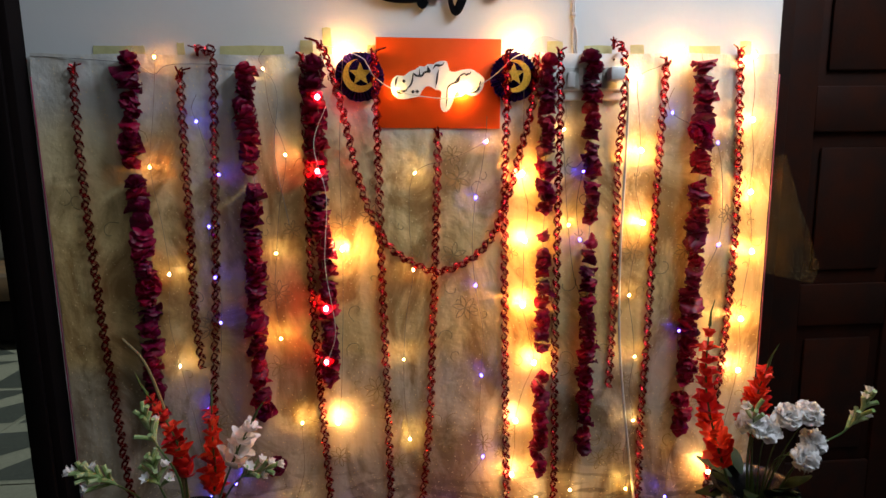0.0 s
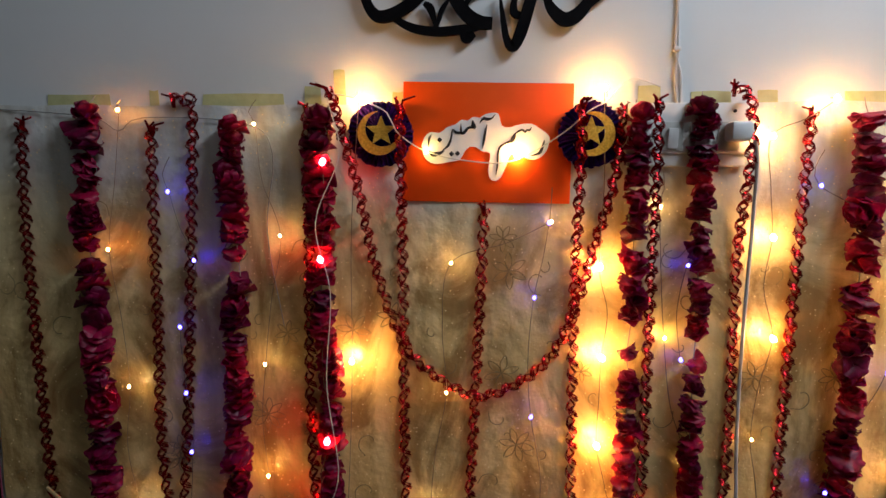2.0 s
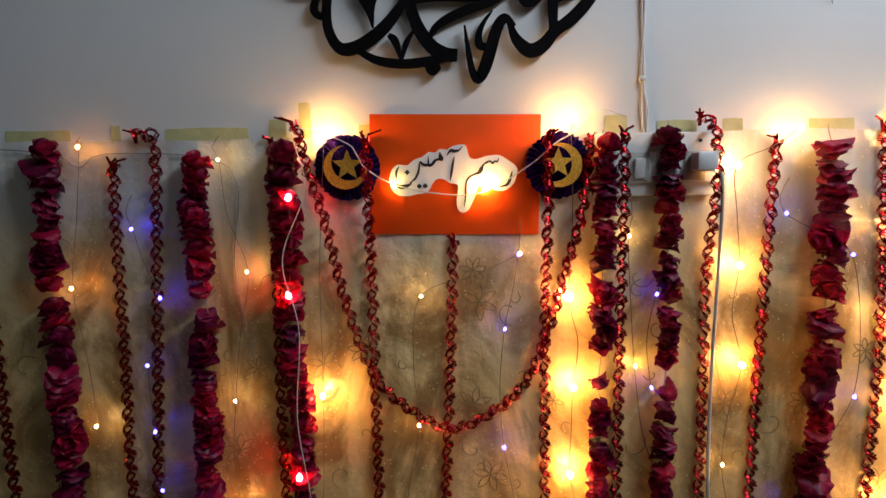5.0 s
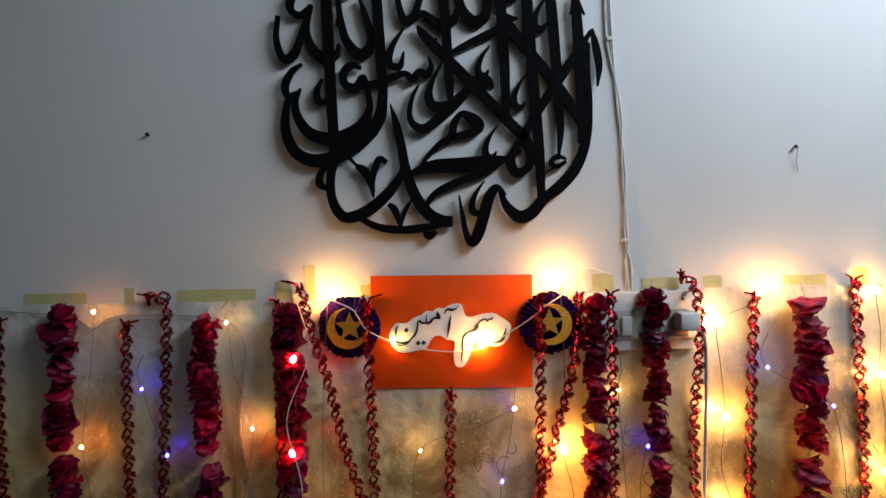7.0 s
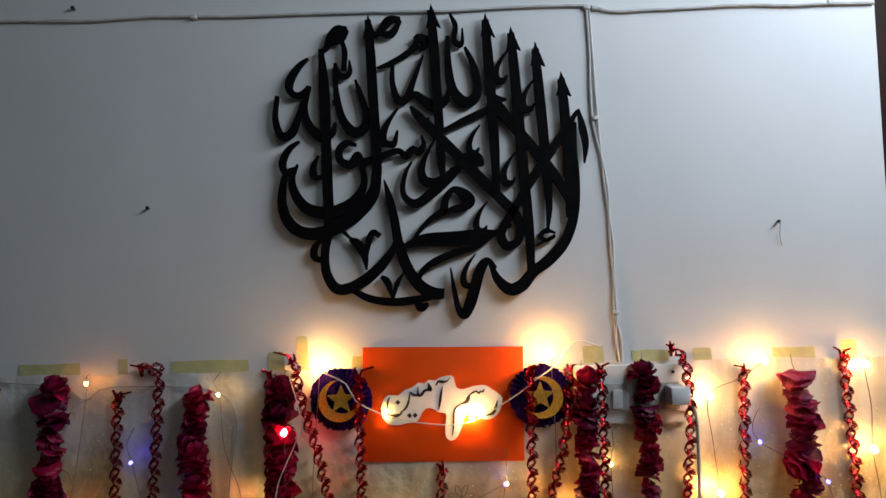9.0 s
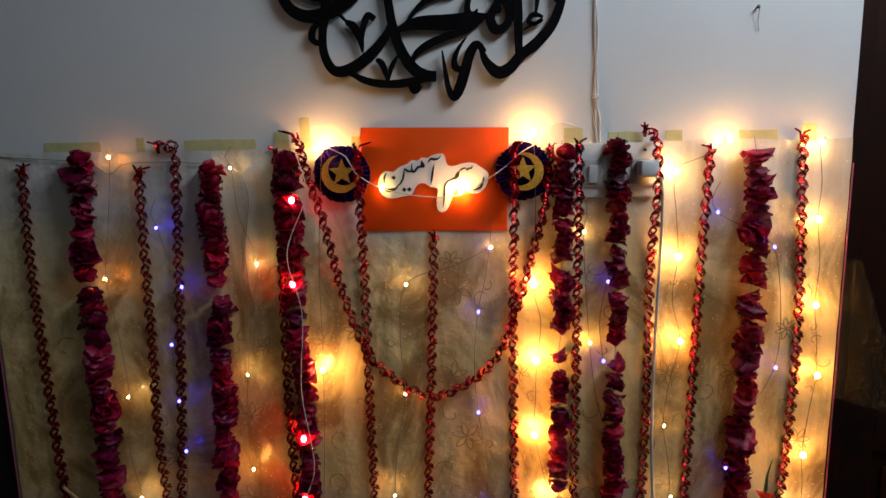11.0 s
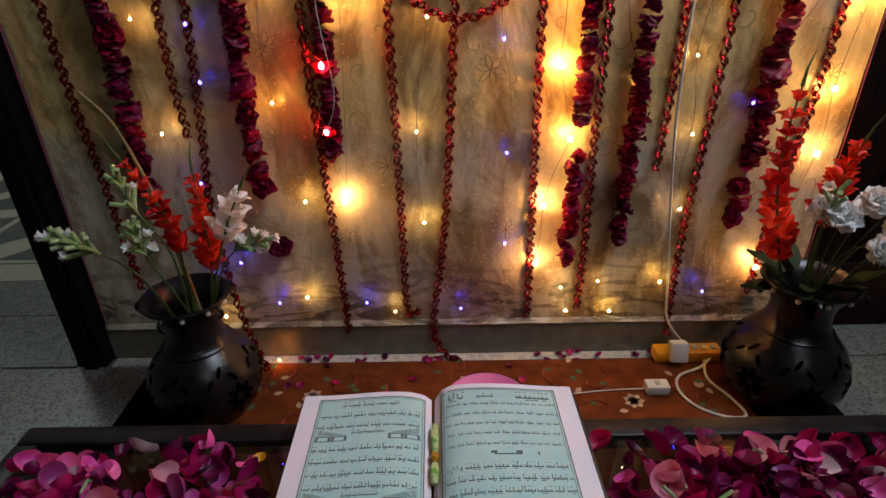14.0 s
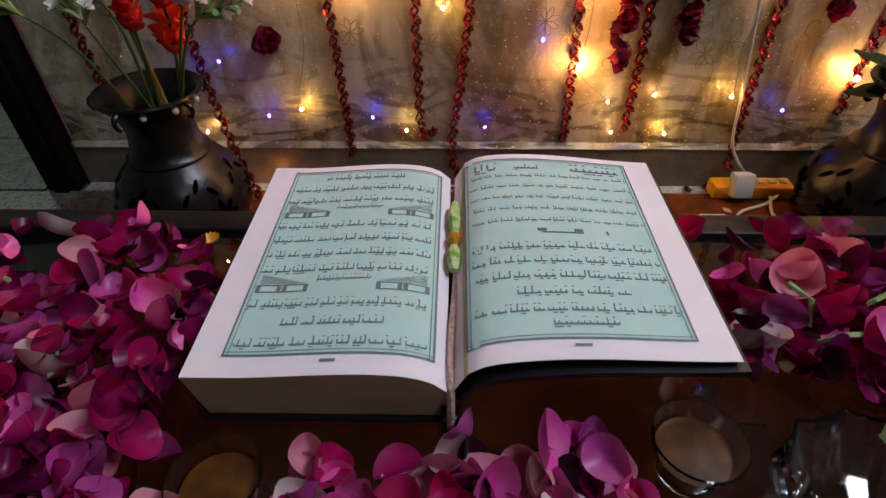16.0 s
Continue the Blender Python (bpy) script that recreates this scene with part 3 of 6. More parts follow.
for _ in range(44):
    cx, cz, a = fg.uniform(-0.86, 0.80), fg.uniform(0.30, 1.12), fg.uniform(0, 6.28)
    size = fg.uniform(0.020, 0.034)
    n = fg.choice((6, 7, 8))
    for i in range(n):
        b = a + 2 * math.pi * i / n
        tip = (cx + size * math.cos(b), cz + size * math.sin(b))
        l, r = [(cx + 0.55 * size * math.cos(b + q), cz + 0.55 * size * math.sin(b + q)) for q in (0.36, -0.36)]
        print_line([(cx, cz), l, tip, r, (cx, cz)])
for _ in range(110):
    cx, cz, a = fg.uniform(-0.88, 0.82), fg.uniform(0.16, 1.16), fg.uniform(0, 6.28)
    size, way = fg.uniform(0.010, 0.030), fg.choice((-1, 1))
    print_line([(cx + size * (1 - 0.15 * q) * math.cos(a + way * 0.75 * q), cz + size * (1 - 0.15 * q) * math.sin(a + way * 0.75 * q)) for q in range(6)])
tagged(part("scroll_print", scroll, M["scroll"]), "thin gold flowers and scrolls printed on the wrap", "print", kind="stuff")
flap = Shape()
for j in range(15):
    for i in range(9):
        u, v = i / 8, j / 14
        w = 0.135 * (1 - abs(v - 0.12) * 0.95)
        flap.v.append((RIGHT - 0.004 + w * u, WALL - 0.01 - 0.02 * u + 0.012 * noise.noise(Vector((u * 3, v * 4, 0))), 0.80 + 0.30 * v - 0.03 * u * (1 - v)))
for j in range(14):
    for i in range(8):
        a = j * 9 + i
        flap.f.append((a, a + 1, a + 10, a + 9))
tagged(part("net_flap", flap, M["net"]), "loose flap of gold glitter net at the wall edge", "net")

tape_at = [(-0.72, 0.114, 0.026), (-0.584, 0.018, 0.04), (-0.424, 0.145, 0.024), (-0.300, 0.03, 0.05), (-0.253, 0.022, 0.06), (-0.150, 0.02, 0.03), (0.285, 0.04, 0.045),
           (0.390, 0.070, 0.024), (0.486, 0.036, 0.028), (0.655, 0.080, 0.024), (0.758, 0.03, 0.045)]
for x, w, h in tape_at:
    zc = 1.352 + (0.022 if h > 0.052 else 0)
    q = [(x - w / 2 + rnd.uniform(-.003, .003), zc - h / 2), (x + w / 2, zc - h / 2 + rnd.uniform(-.004, .004)), (x + w / 2 - 0.002, zc + h / 2), (x, zc + h / 2 + rnd.uniform(-.002, .002)), (x - w / 2, zc + h / 2)]
    tagged(part("masking_tape", Shape().slab(q, 0.0006, Matrix.Translation((0, WALL - 0.0012, 0))), M["tape"], smooth=False), "strip of yellowish masking tape stuck on the wall", "tape", "tape strips")

# ---- tinsel chains ----


def tinsel(points, knot=True, label="shiny red foil tinsel chain hanging down the wall"):
    path = smooth_path([(p[0], p[2] if len(p) > 2 else WALL - 0.014, p[1]) for p in points], 0.0030)
    t = thing("tinsel_chain", label, "tinsel", "tinsel chains")
    base = path[0].copy()
    t.location = base
    turn = rnd.random() * 6
    dist = 0.0
    wires = [[] for _ in range(11)]
    pitch = 0.031
    for i, p in enumerate(path):
        d = (path[min(i + 1, len(path) - 1)] - path[max(i - 1, 0)]).normalized()
        s = d.cross(Vector((0, 1, 0))).normalized()
        w = s.cross(d)
        dist += (p - path[i - 1]).length if i else 0
        for k, wire in enumerate(wires):
            a = turn + dist * 2 * math.pi / pitch + k * 0.30 + 0.3 * math.sin(dist * 23) + 0.10 * math.sin(dist * 71 + 2.1 * k)
            r = 0.0106 - 0.0004 * k + 0.0010 * math.sin(dist * 61 + 1.7 * k)
            if k > 6:
                a, r = a + math.pi - 1.2, 0.0042 + 0.0007 * (k - 7)
            wire.append(p + s * (r * math.cos(a)) + w * (r * 0.9 * math.sin(a)) - base)
    for wire in wires:
        part("foil_wire", Shape().tube(wire, 0.00078, 4), M["foil"], t)
    if knot:
        kn = Shape()
        for _ in range(3):
            a = rnd.uniform(-0.9, 0.9)
            up = rnd.uniform(0.006, 0.014)
            kn.tube([(0, 0.004, -0.014), (up * math.sin(a) * 0.9, 0.0, up * 0.5), (up * math.sin(a) * 2.4 + rnd.uniform(-.012, .012), -0.004, up)], 0.0030, 6, taper=lambda u: 1 - 0.4 * u)
        part("knot", kn, M["foil"], t)
    return t


tinsel([(-0.82, 1.315), (-0.825, 1.128), (-0.822, 0.918), (-0.815, 0.683), (-0.805, 0.52), (-0.80, 0.40), (-0.79, 0.22)])
tinsel([(-0.586, 1.305), (-0.59, 1.15), (-0.592, 0.953), (-0.597, 0.746), (-0.59, 0.60)])
tinsel([(-0.545, 1.354), (-0.525, 1.352), (-0.512, 1.330), (-0.525, 1.085), (-0.542, 0.814), (-0.560, 0.601), (-0.570, 0.43, 1.37), (-0.556, 0.268, 1.355), (-0.528, 0.12, 1.335), (-0.490, 0.018, 1.31)])
tinsel([(-0.309, 1.339), (-0.311, 1.082), (-0.314, 0.808), (-0.308, 0.60), (-0.299, 0.402), (-0.291, 0.198), (-0.287, 0.077)])
tinsel([(-0.145, 1.339, 1.36), (-0.143, 1.20, 1.365), (-0.143, 1.079), (-0.142, 0.803), (-0.138, 0.55), (-0.136, 0.325), (-0.134, 0.145), (-0.118, 0.132), (-0.104, 0.147)])
tinsel([(0.001, 1.164), (-0.007, 0.94), (-0.020, 0.654), (-0.030, 0.45), (-0.048, 0.26), (-0.068, 0.109), (-0.058, 0.045, 1.37), (-0.030, 0.016, 1.355), (0.0, 0.012, 1.345)])
tinsel([(0.161, 1.338, 1.355), (0.161, 1.2, 1.36), (0.162, 1.006), (0.163, 0.76), (0.167, 0.44), (0.172, 0.118)])
tinsel([(0.283, 1.340, 1.350), (0.286, 1.24, 1.350), (0.291, 1.073, 1.37), (0.295, 0.863), (0.294, 0.567), (0.298, 0.364), (0.297, 0.140)])
tinsel([(0.424, 1.368, 1.385), (0.434, 1.34, 1.352), (0.439, 1.24, 1.350), (0.443, 1.071), (0.446, 0.786), (0.439, 0.507)])
tinsel([(0.555, 1.328), (0.546, 1.069), (0.540, 0.784), (0.536, 0.60), (0.529, 0.391), (0.533, 0.135), (0.541, 0.05)])
tinsel([(0.737, 1.352), (0.752, 1.066), (0.755, 0.852), (0.746, 0.62), (0.732, 0.45), (0.724, 0.30), (0.722, 0.18)])
tinsel([(-0.268, 1.365), (-0.243, 1.301, 1.345), (-0.218, 1.205, 1.36), (-0.19, 1.053), (-0.147, 0.93), (-0.094, 0.866), (-0.011, 0.831, 1.365), (0.073, 0.854), (0.13, 0.909), (0.165, 1.006, 1.37), (0.192, 1.088),
        (0.219, 1.208, 1.365), (0.238, 1.345)], label="shiny red foil tinsel chain hung as a swag")

# ---- rose garlands ----


def petal_points(shape, m, length, width, cup, curl, n=4, k=5, root=None):
    """One curved petal: rooted at the origin, growing along x."""
    pts, faces = [], []
    for i in range(n + 1):
        u = i / n
        w = width * max(0.04, 1 - ((u - 0.56) / 0.56) ** 2) ** 0.5
        for j in range(k):
            v = 2 * j / (k - 1) - 1
            pts.append((length * u - 0.24 * length * v * v * u * u, w * v, cup * (v * v) * u + curl * u * u))
    for i in range(n):
        for j in range(k - 1):
            a = i * k + j
            faces.append((a, a + 1, a + k + 1, a + k))
    o = len(shape.v)
    shape.add(pts, faces, m)
    if root is not None:
        for j in range(k):
            shape.v[o + j] = tuple(root)


def bloom_shape(seed):
    r = random.Random(seed)
    s = Shape()
    for ring, (count, tilt, ln, wd) in enumerate(((5, 4, 0.026, 0.020), (4, 32, 0.027, 0.022), (4, 56, 0.025, 0.018), (3, 76, 0.021, 0.013))):
        for i in range(count):
            a = 360 * i / count + ring * 31 + r.uniform(-16, 16)
            petal_points(s, pose(0, 0, -0.006 + 0.003 * ring, 0, 0, a) @ pose(0.002, 0, 0, r.uniform(-12, 12), -tilt + r.uniform(-8, 8), 0), ln * r.uniform(0.85, 1.1), wd, 0.010, r.uniform(-0.009, 0.002), 6, 7, (0, 0, -0.004))
    return s


BLOOMS = [mesh_data("rose_bloom", bloom_shape(40 + i), M["rose"], True, True) for i in range(6)]


def garland(runs, size=1.0, label="garland of dark crimson rose blooms threaded on a string"):
    top = runs[0][0]
    g = thing("rose_garland", label, "garland", "rose garlands", at=(top[0], WALL - 0.03, top[1]))
    base = g.location.copy()
    th = [Vector((x, WALL - 0.03, z)) - base for run in runs for x, z in run]
    part("thread", Shape().tube([th[0] + Vector((0.004, 0.02, 0.035)), th[0] + Vector((0, 0.01, 0.02))] + th, 0.0009, 4), M["thread"], g)
    for run in runs:
        path = smooth_path([(x, WALL - 0.031, z) for x, z in run], 0.004)
        gap, want = 1.0, 0.0
        for i, p in enumerate(path):
            if i:
                gap += (p - path[i - 1]).length
            if gap < want:
                continue
            gap, want = 0.0, rnd.uniform(0.018, 0.030) * size
            k = size * rnd.uniform(0.80, 1.14)
            q = p - base + Vector((rnd.uniform(-0.006, 0.006), rnd.uniform(-0.006, 0.0), 0))
            face = rnd.choice((0, 0, 180)) + rnd.uniform(-28, 28)
            m = pose(*q, face + rnd.choice((0, 0, 0, 20, 40)), rnd.uniform(-24, 24), rnd.uniform(0, 360)) @ Matrix.Diagonal((k, k * 0.9, k * rnd.uniform(0.9, 1.3), 1))
            share("rose_bloom", rnd.choice(BLOOMS), g, m)
    return g


garland([[(-0.69, 1.325), (-0.694, 1.215), (-0.700, 1.093)], [(-0.696, 1.052), (-0.694, 0.901), (-0.696, 0.735), (-0.697, 0.65), (-0.699, 0.466)]], 1.02)
garland([[(-0.438, 1.300), (-0.440, 1.188), (-0.433, 1.075)], [(-0.430, 1.038), (-0.444, 0.922), (-0.438, 0.812), (-0.447, 0.669), (-0.442, 0.468)]], 0.98)
garland([[(-0.285, 1.31), (-0.287, 1.081), (-0.285, 0.925)]], 1.08)
garland([[(-0.272, 0.895), (-0.272, 0.721), (-0.276, 0.550)]], 0.92, "garland of dark crimson rose blooms with red lights behind")
garland([[(0.256, 1.315), (0.257, 1.141), (0.259, 0.97)], [(0.253, 0.915), (0.253, 0.897)], [(0.259, 0.863), (0.254, 0.733), (0.257, 0.632)], [(0.252, 0.545), (0.252, 0.429), (0.249, 0.296)]], 0.86)
garland([[(0.367, 1.328), (0.368, 1.154), (0.372, 0.948)], [(0.369, 0.897), (0.369, 0.745), (0.376, 0.59)], [(0.370, 0.552), (0.366, 0.456), (0.367, 0.352)]], 0.86)
garland([[(0.639, 1.317), (0.645, 1.137), (0.641, 0.927), (0.635, 0.691), (0.638, 0.52)], [(0.625, 0.468), (0.632, 0.372)]], 1.0)
fallen = thing("rose_bloom_single", "single wilted crimson rose stuck on the wall", "rose", at=(-0.425, WALL - 0.024, 0.335))
share("bloom", BLOOMS[2], fallen, pose(0, 0, 0, 70, 20, 30))

# ---- sign board, rosettes ----


def brush(s, pts, place, y0, depth, step=5.0):
    """A pen stroke through points of x, y and width on a drawing grid, as a raised band; place() turns the grid into metres."""
    path = smooth_path(pts, step)
    k, o = len(path), len(s.v)
    for i, p in enumerate(path):
        d = path[min(i + 1, k - 1)] - path[max(i - 1, 0)]
        n = Vector((-d.y, d.x, 0)).normalized() * max(1.5, p.z) / 2
        (ax, az), (bx, bz) = place(p.x + n.x, p.y + n.y), place(p.x - n.x, p.y - n.y)
        s.v += [(ax, y0, az), (bx, y0, bz), (ax, y0 + depth, az), (bx, y0 + depth, bz)]
    for i in range(k - 1):
        a = o + 4 * i
        s.f += [(a, a + 1, a + 5, a + 4), (a + 2, a + 6, a + 7, a + 3), (a, a + 4, a + 6, a + 2), (a + 1, a + 3, a + 7, a + 5)]
    e = o + 4 * k
    s.f += [(o, o + 2, o + 3, o + 1), (e - 4, e - 3, e - 1, e - 2)]


def sign():
    b = thing("sign_board", "orange card sign with a white paper cut-out and black script", "sign", at=(0.005, WALL - 0.008, 1.277))
    b.rotation_euler = (0, radians(1.0), 0)
    part("card", Shape().box(-0.147, 0.147, -0.003, 0.003, -0.103, 0.103, 0.0008), M["board"], b)
    out = [(135, 400), (150, 350), (185, 318), (240, 322), (280, 290), (330, 272), (365, 245), (400, 250), (430, 228), (470, 232), (500, 212), (565, 202), (585, 225), (600, 275), (640, 285), (700, 268), (770, 262),
           (815, 285), (870, 325), (878, 360), (860, 420), (820, 460), (770, 468), (700, 440), (655, 440), (630, 510), (600, 575), (565, 595), (535, 575), (528, 520), (535, 435), (490, 425), (455, 402), (415, 400),
           (385, 430), (360, 475), (300, 488), (240, 500), (190, 495), (150, 460)]

    def spot(x, y):
        return (x - 517) * 0.000298, (376 - y) * 0.000298

    path = smooth_path([(x, 0, z) for x, z in [spot(*q) for q in out + out[:1]]], 0.006)
    part("paper_cutout", Shape().slab([(p.x, p.z) for p in path[:-1]], 0.0008, Matrix.Translation((0, -0.0052, 0))), M["paper"], b, "white paper cut-out", False)
    s = Shape()
    y = -0.0062
    brush(s, ((848, 355, 6), (838, 395, 16), (820, 430, 16), (772, 446, 4)), spot, y, 0.0006)
    brush(s, ((770, 282, 4), (760, 300, 12), (745, 298, 10), (735, 310, 12), (720, 298, 10), (700, 305, 12), (680, 320, 10), (668, 345, 26), (658, 362, 20), (625, 375, 10), (595, 395, 12), (582, 430, 11), (580, 500, 11), (572, 562, 3)), spot, y, 0.0006)
    brush(s, ((513, 272, 4), (505, 310, 13), (498, 360, 14), (490, 410, 3)), spot, y, 0.0006)
    brush(s, ((470, 265, 4), (490, 238, 16), (515, 240, 18), (540, 235, 10), (560, 212, 3)), spot, y, 0.0006)
    brush(s, ((428, 246, 4), (436, 280, 28), (446, 294, 12)), spot, y, 0.0006)
    brush(s, ((440, 286, 16), (405, 292, 14), (385, 315, 18), (366, 320, 14), (362, 268, 3)), spot, y, 0.0006)
    brush(s, ((370, 320, 10), (335, 318, 15), (315, 302, 6), (308, 345, 12), (300, 375, 14), (285, 400, 13), (255, 425, 5)), spot, y, 0.0006)
    brush(s, ((192, 330, 4), (178, 360, 14), (176, 402, 6)), spot, y, 0.0006)
    brush(s, ((172, 426, 4), (200, 446, 26), (240, 440, 20), (270, 424, 4)), spot, y, 0.0006)
    for dx, dy in ((240, 362), (311, 442), (345, 440)):
        s.slab([spot(dx - 16, dy), spot(dx, dy + 16), spot(dx + 16, dy), spot(dx, dy - 16)], 0.0006, Matrix.Translation((0, y, 0)))
    part("script", s, M["ink"], b, "black handwritten script", False)
    return b


sign()


def rosette(x, z, flip):
    r = thing("paper_rosette", "purple pleated paper rosette with a gold crescent and star", "rosette", "paper rosettes", at=(x, WALL - 0.03, z))
    s = Shape()
    n = 72
    for j, rad in enumerate((0.004, 0.022, 0.043, 0.0565)):
        for i in range(n):
            a = 2 * math.pi * i / n
            k = rad * (1 + (0.04 * rnd.uniform(-1, 1) if j == 3 else 0))
            s.v.append((k * math.cos(a), (-0.004 if i % 2 else 0.004) * (0.4 + j * 0.3) + 0.010, k * math.sin(a)))
    for j in range(3):
        for i in range(n):
            q = (i + 1) % n
            s.f.append((j * n + i, j * n + q, (j + 1) * n + q, (j + 1) * n + i))
    part("fan", s, M["fan"], r, "pleated purple foil paper", False)
    tilt = Matrix.Rotation(radians(15 if flip else -50), 4, "Y")
    out = []
    for i in range(25):
        a = radians(55 + 250 * i / 24)
        out.append((0.037 * math.cos(a), 0.037 * math.sin(a)))
    for i in range(25):
        a = radians(305 - 250 * i / 24)
        out.append((0.010 + 0.030 * math.cos(a), 0.030 * math.sin(a)))
    if flip:
        out = [(-x1, z1) for x1, z1 in out]
    part("crescent", Shape().slab(out, 0.002, tilt @ Matrix.Translation((0, -0.006, 0))), M["gold"], r, "gold glitter crescent", False)
    c = -0.004 if flip else 0.004
    st = [(c + (0.0265 if i % 2 == 0 else 0.0115) * math.cos(radians(90 + 36 * i)), 0.003 + (0.0265 if i % 2 == 0 else 0.0115) * math.sin(radians(90 + 36 * i))) for i in range(10)]
    part("star", Shape().slab(st, 0.002, Matrix.Translation((0, -0.0095, 0))), M["gold"], r, "gold glitter star", False)
    return r


rosette(-0.180, 1.292, False)
rosette(0.182, 1.290, True)

# ---- black wall lettering ----
wall_art = thing("wall_lettering", "round black cut-out lettering panel mounted on the wall", "wall art", at=(0.0, WALL - 0.016, 1.741))
LAYER = [0]


def letter_point(x, y):
    """From the panel's own drawing grid, counted from a corner, to metres about its centre."""
    u, v = x / 1.4 - 308.5, y / 1.4 - 289.5
    return u * 0.001034 - v * 0.000024 - 0.010, -v * 0.001049 - u * 0.000025


def stroke(*pts):
    """One brush stroke of the wall lettering through points of x, y and width."""
    LAYER[0] += 1
    s = Shape()
    brush(s, pts, letter_point, 0.00005 * LAYER[0], 0.007)
    part("letter_stroke", s, M["mdf"], wall_art, smooth=False)


def spear(x, y):
    """The slanted flag at the head of an upright."""
    flat = [letter_point(a, b) for a, b in ((x - 11, y + 50), (x, y - 10), (x + 26, y + 52), (x + 12, y + 44))]
    part("letter_head", Shape().slab(flat, 0.007), M["mdf"], wall_art, smooth=False)


def flick(x, y, k=1.0):
    """A small flame-shaped vowel mark."""
    stroke((x + 20 * k, y - 58 * k, 3), (x + 2 * k, y - 34 * k, 9), (x - 10 * k, y - 6 * k, 15), (x - 8 * k, y + 16 * k, 18), (x + 8 * k, y + 20 * k, 14), (x + 18 * k, y + 6 * k, 4))


for sx, sy in ((275, 66), (435, 38), (573, 62), (638, 96), (700, 136), (765, 212)):
    spear(sx, sy)
# uprights and the bowls that they run into
stroke((275, 70, 16), (282, 150, 24), (289, 260, 25), (297, 380, 25), (300, 455, 24), (288, 515, 30), (240, 568, 34), (180, 602, 32), (125, 608, 30), (84, 585, 28), (63, 535, 22), (68, 470, 14), (84, 446, 6))
stroke((156, 145, 12), (165, 240, 25), (171, 370, 25), (177, 500, 25), (181, 590, 24), (172, 650, 20), (176, 705, 22), (203, 744, 26), (250, 736, 28), (305, 695, 26), (343, 645, 18), (352, 612, 12))
stroke((435, 45, 18), (443, 130, 25), (450, 240, 25), (457, 340, 24), (462, 420, 22), (466, 474, 12))
stroke((574, 70, 18), (581, 160, 25), (590, 280, 25), (597, 400, 24), (601, 508, 16))
stroke((639, 104, 18), (648, 200, 25), (660, 340, 25), (672, 480, 25), (682, 600, 24), (687, 705, 18))
stroke((701, 144, 18), (709, 240, 25), (719, 350, 25), (728, 460, 22), (733, 540, 16), (728, 608, 4))
stroke((766, 220, 18), (773, 290, 24), (781, 400, 24), (785, 480, 24), (783, 568, 14))
stroke((808, 297, 5), (818, 340, 17), (826, 385, 15), (823, 432, 3))
stroke((798, 330, 10), (796, 400, 16), (800, 480, 20), (795, 560, 22), (772, 625, 26), (732, 672, 28), (692, 702, 26), (664, 734, 30), (634, 745, 30), (604, 722, 22), (588, 690, 12), (580, 672, 6))
stroke((600, 692, 6), (576, 676, 20), (558, 700, 26), (545, 745, 28), (532, 785, 28), (518, 808, 22), (504, 790, 16), (494, 745, 12), (485, 692, 4))
# the crossed letters
stroke((578, 252, 10), (600, 285, 30), (640, 332, 26), (700, 402, 25), (752, 470, 24), (786, 535, 10))
stroke((628, 272, 4), (608, 272, 16), (588, 262, 14))
stroke((806, 302, 10), (762, 368, 22), (720, 430, 24), (682, 486, 22), (652, 536, 20), (624, 580, 20), (611, 612, 24), (625, 638, 24), (650, 630, 20), (661, 600, 22), (648, 560, 24), (610, 520, 25), (560, 470, 26), (510, 420, 26), (450, 360, 25), (400, 310, 20), (384, 290, 6))
stroke((432, 318, 4), (424, 328, 12), (420, 340, 10))
stroke((470, 350, 10), (520, 325, 15), (566, 304, 16), (606, 288, 12))
stroke((522, 425, 14), (486, 462, 26), (444, 502, 26), (404, 532, 22), (376, 524, 18), (365, 498, 14), (372, 458, 10), (388, 428, 4))
stroke((446, 372, 4), (424, 412, 10), (412, 450, 20), (420, 476, 24), (446, 480, 20), (466, 468, 12))
stroke((500, 432, 10), (528, 418, 24), (552, 424, 34), (568, 438, 10))
# the middle word
stroke((248, 388, 8), (224, 382, 16), (205, 400, 18), (208, 426, 20), (234, 436, 20), (252, 412, 18), (262, 440, 14), (268, 482, 16), (248, 524, 26), (206, 550, 30), (160, 556, 30), (120, 542, 28), (94, 508, 22), (86, 472, 16), (100, 436, 4))
stroke((104, 378, 5), (78, 398, 14), (62, 432, 18), (72, 458, 16), (94, 446, 10))
stroke((240, 432, 14), (290, 424, 18), (330, 408, 16), (356, 402, 14), (372, 414, 18), (390, 396, 14), (404, 404, 18), (418, 388, 14), (412, 362, 4))
stroke((322, 388, 18), (314, 366, 20), (326, 332, 12), (352, 294, 4))
stroke((322, 384, 16), (342, 384, 16), (352, 350, 4))
stroke((152, 414, 4), (140, 442, 14), (142, 466, 18), (160, 468, 8))
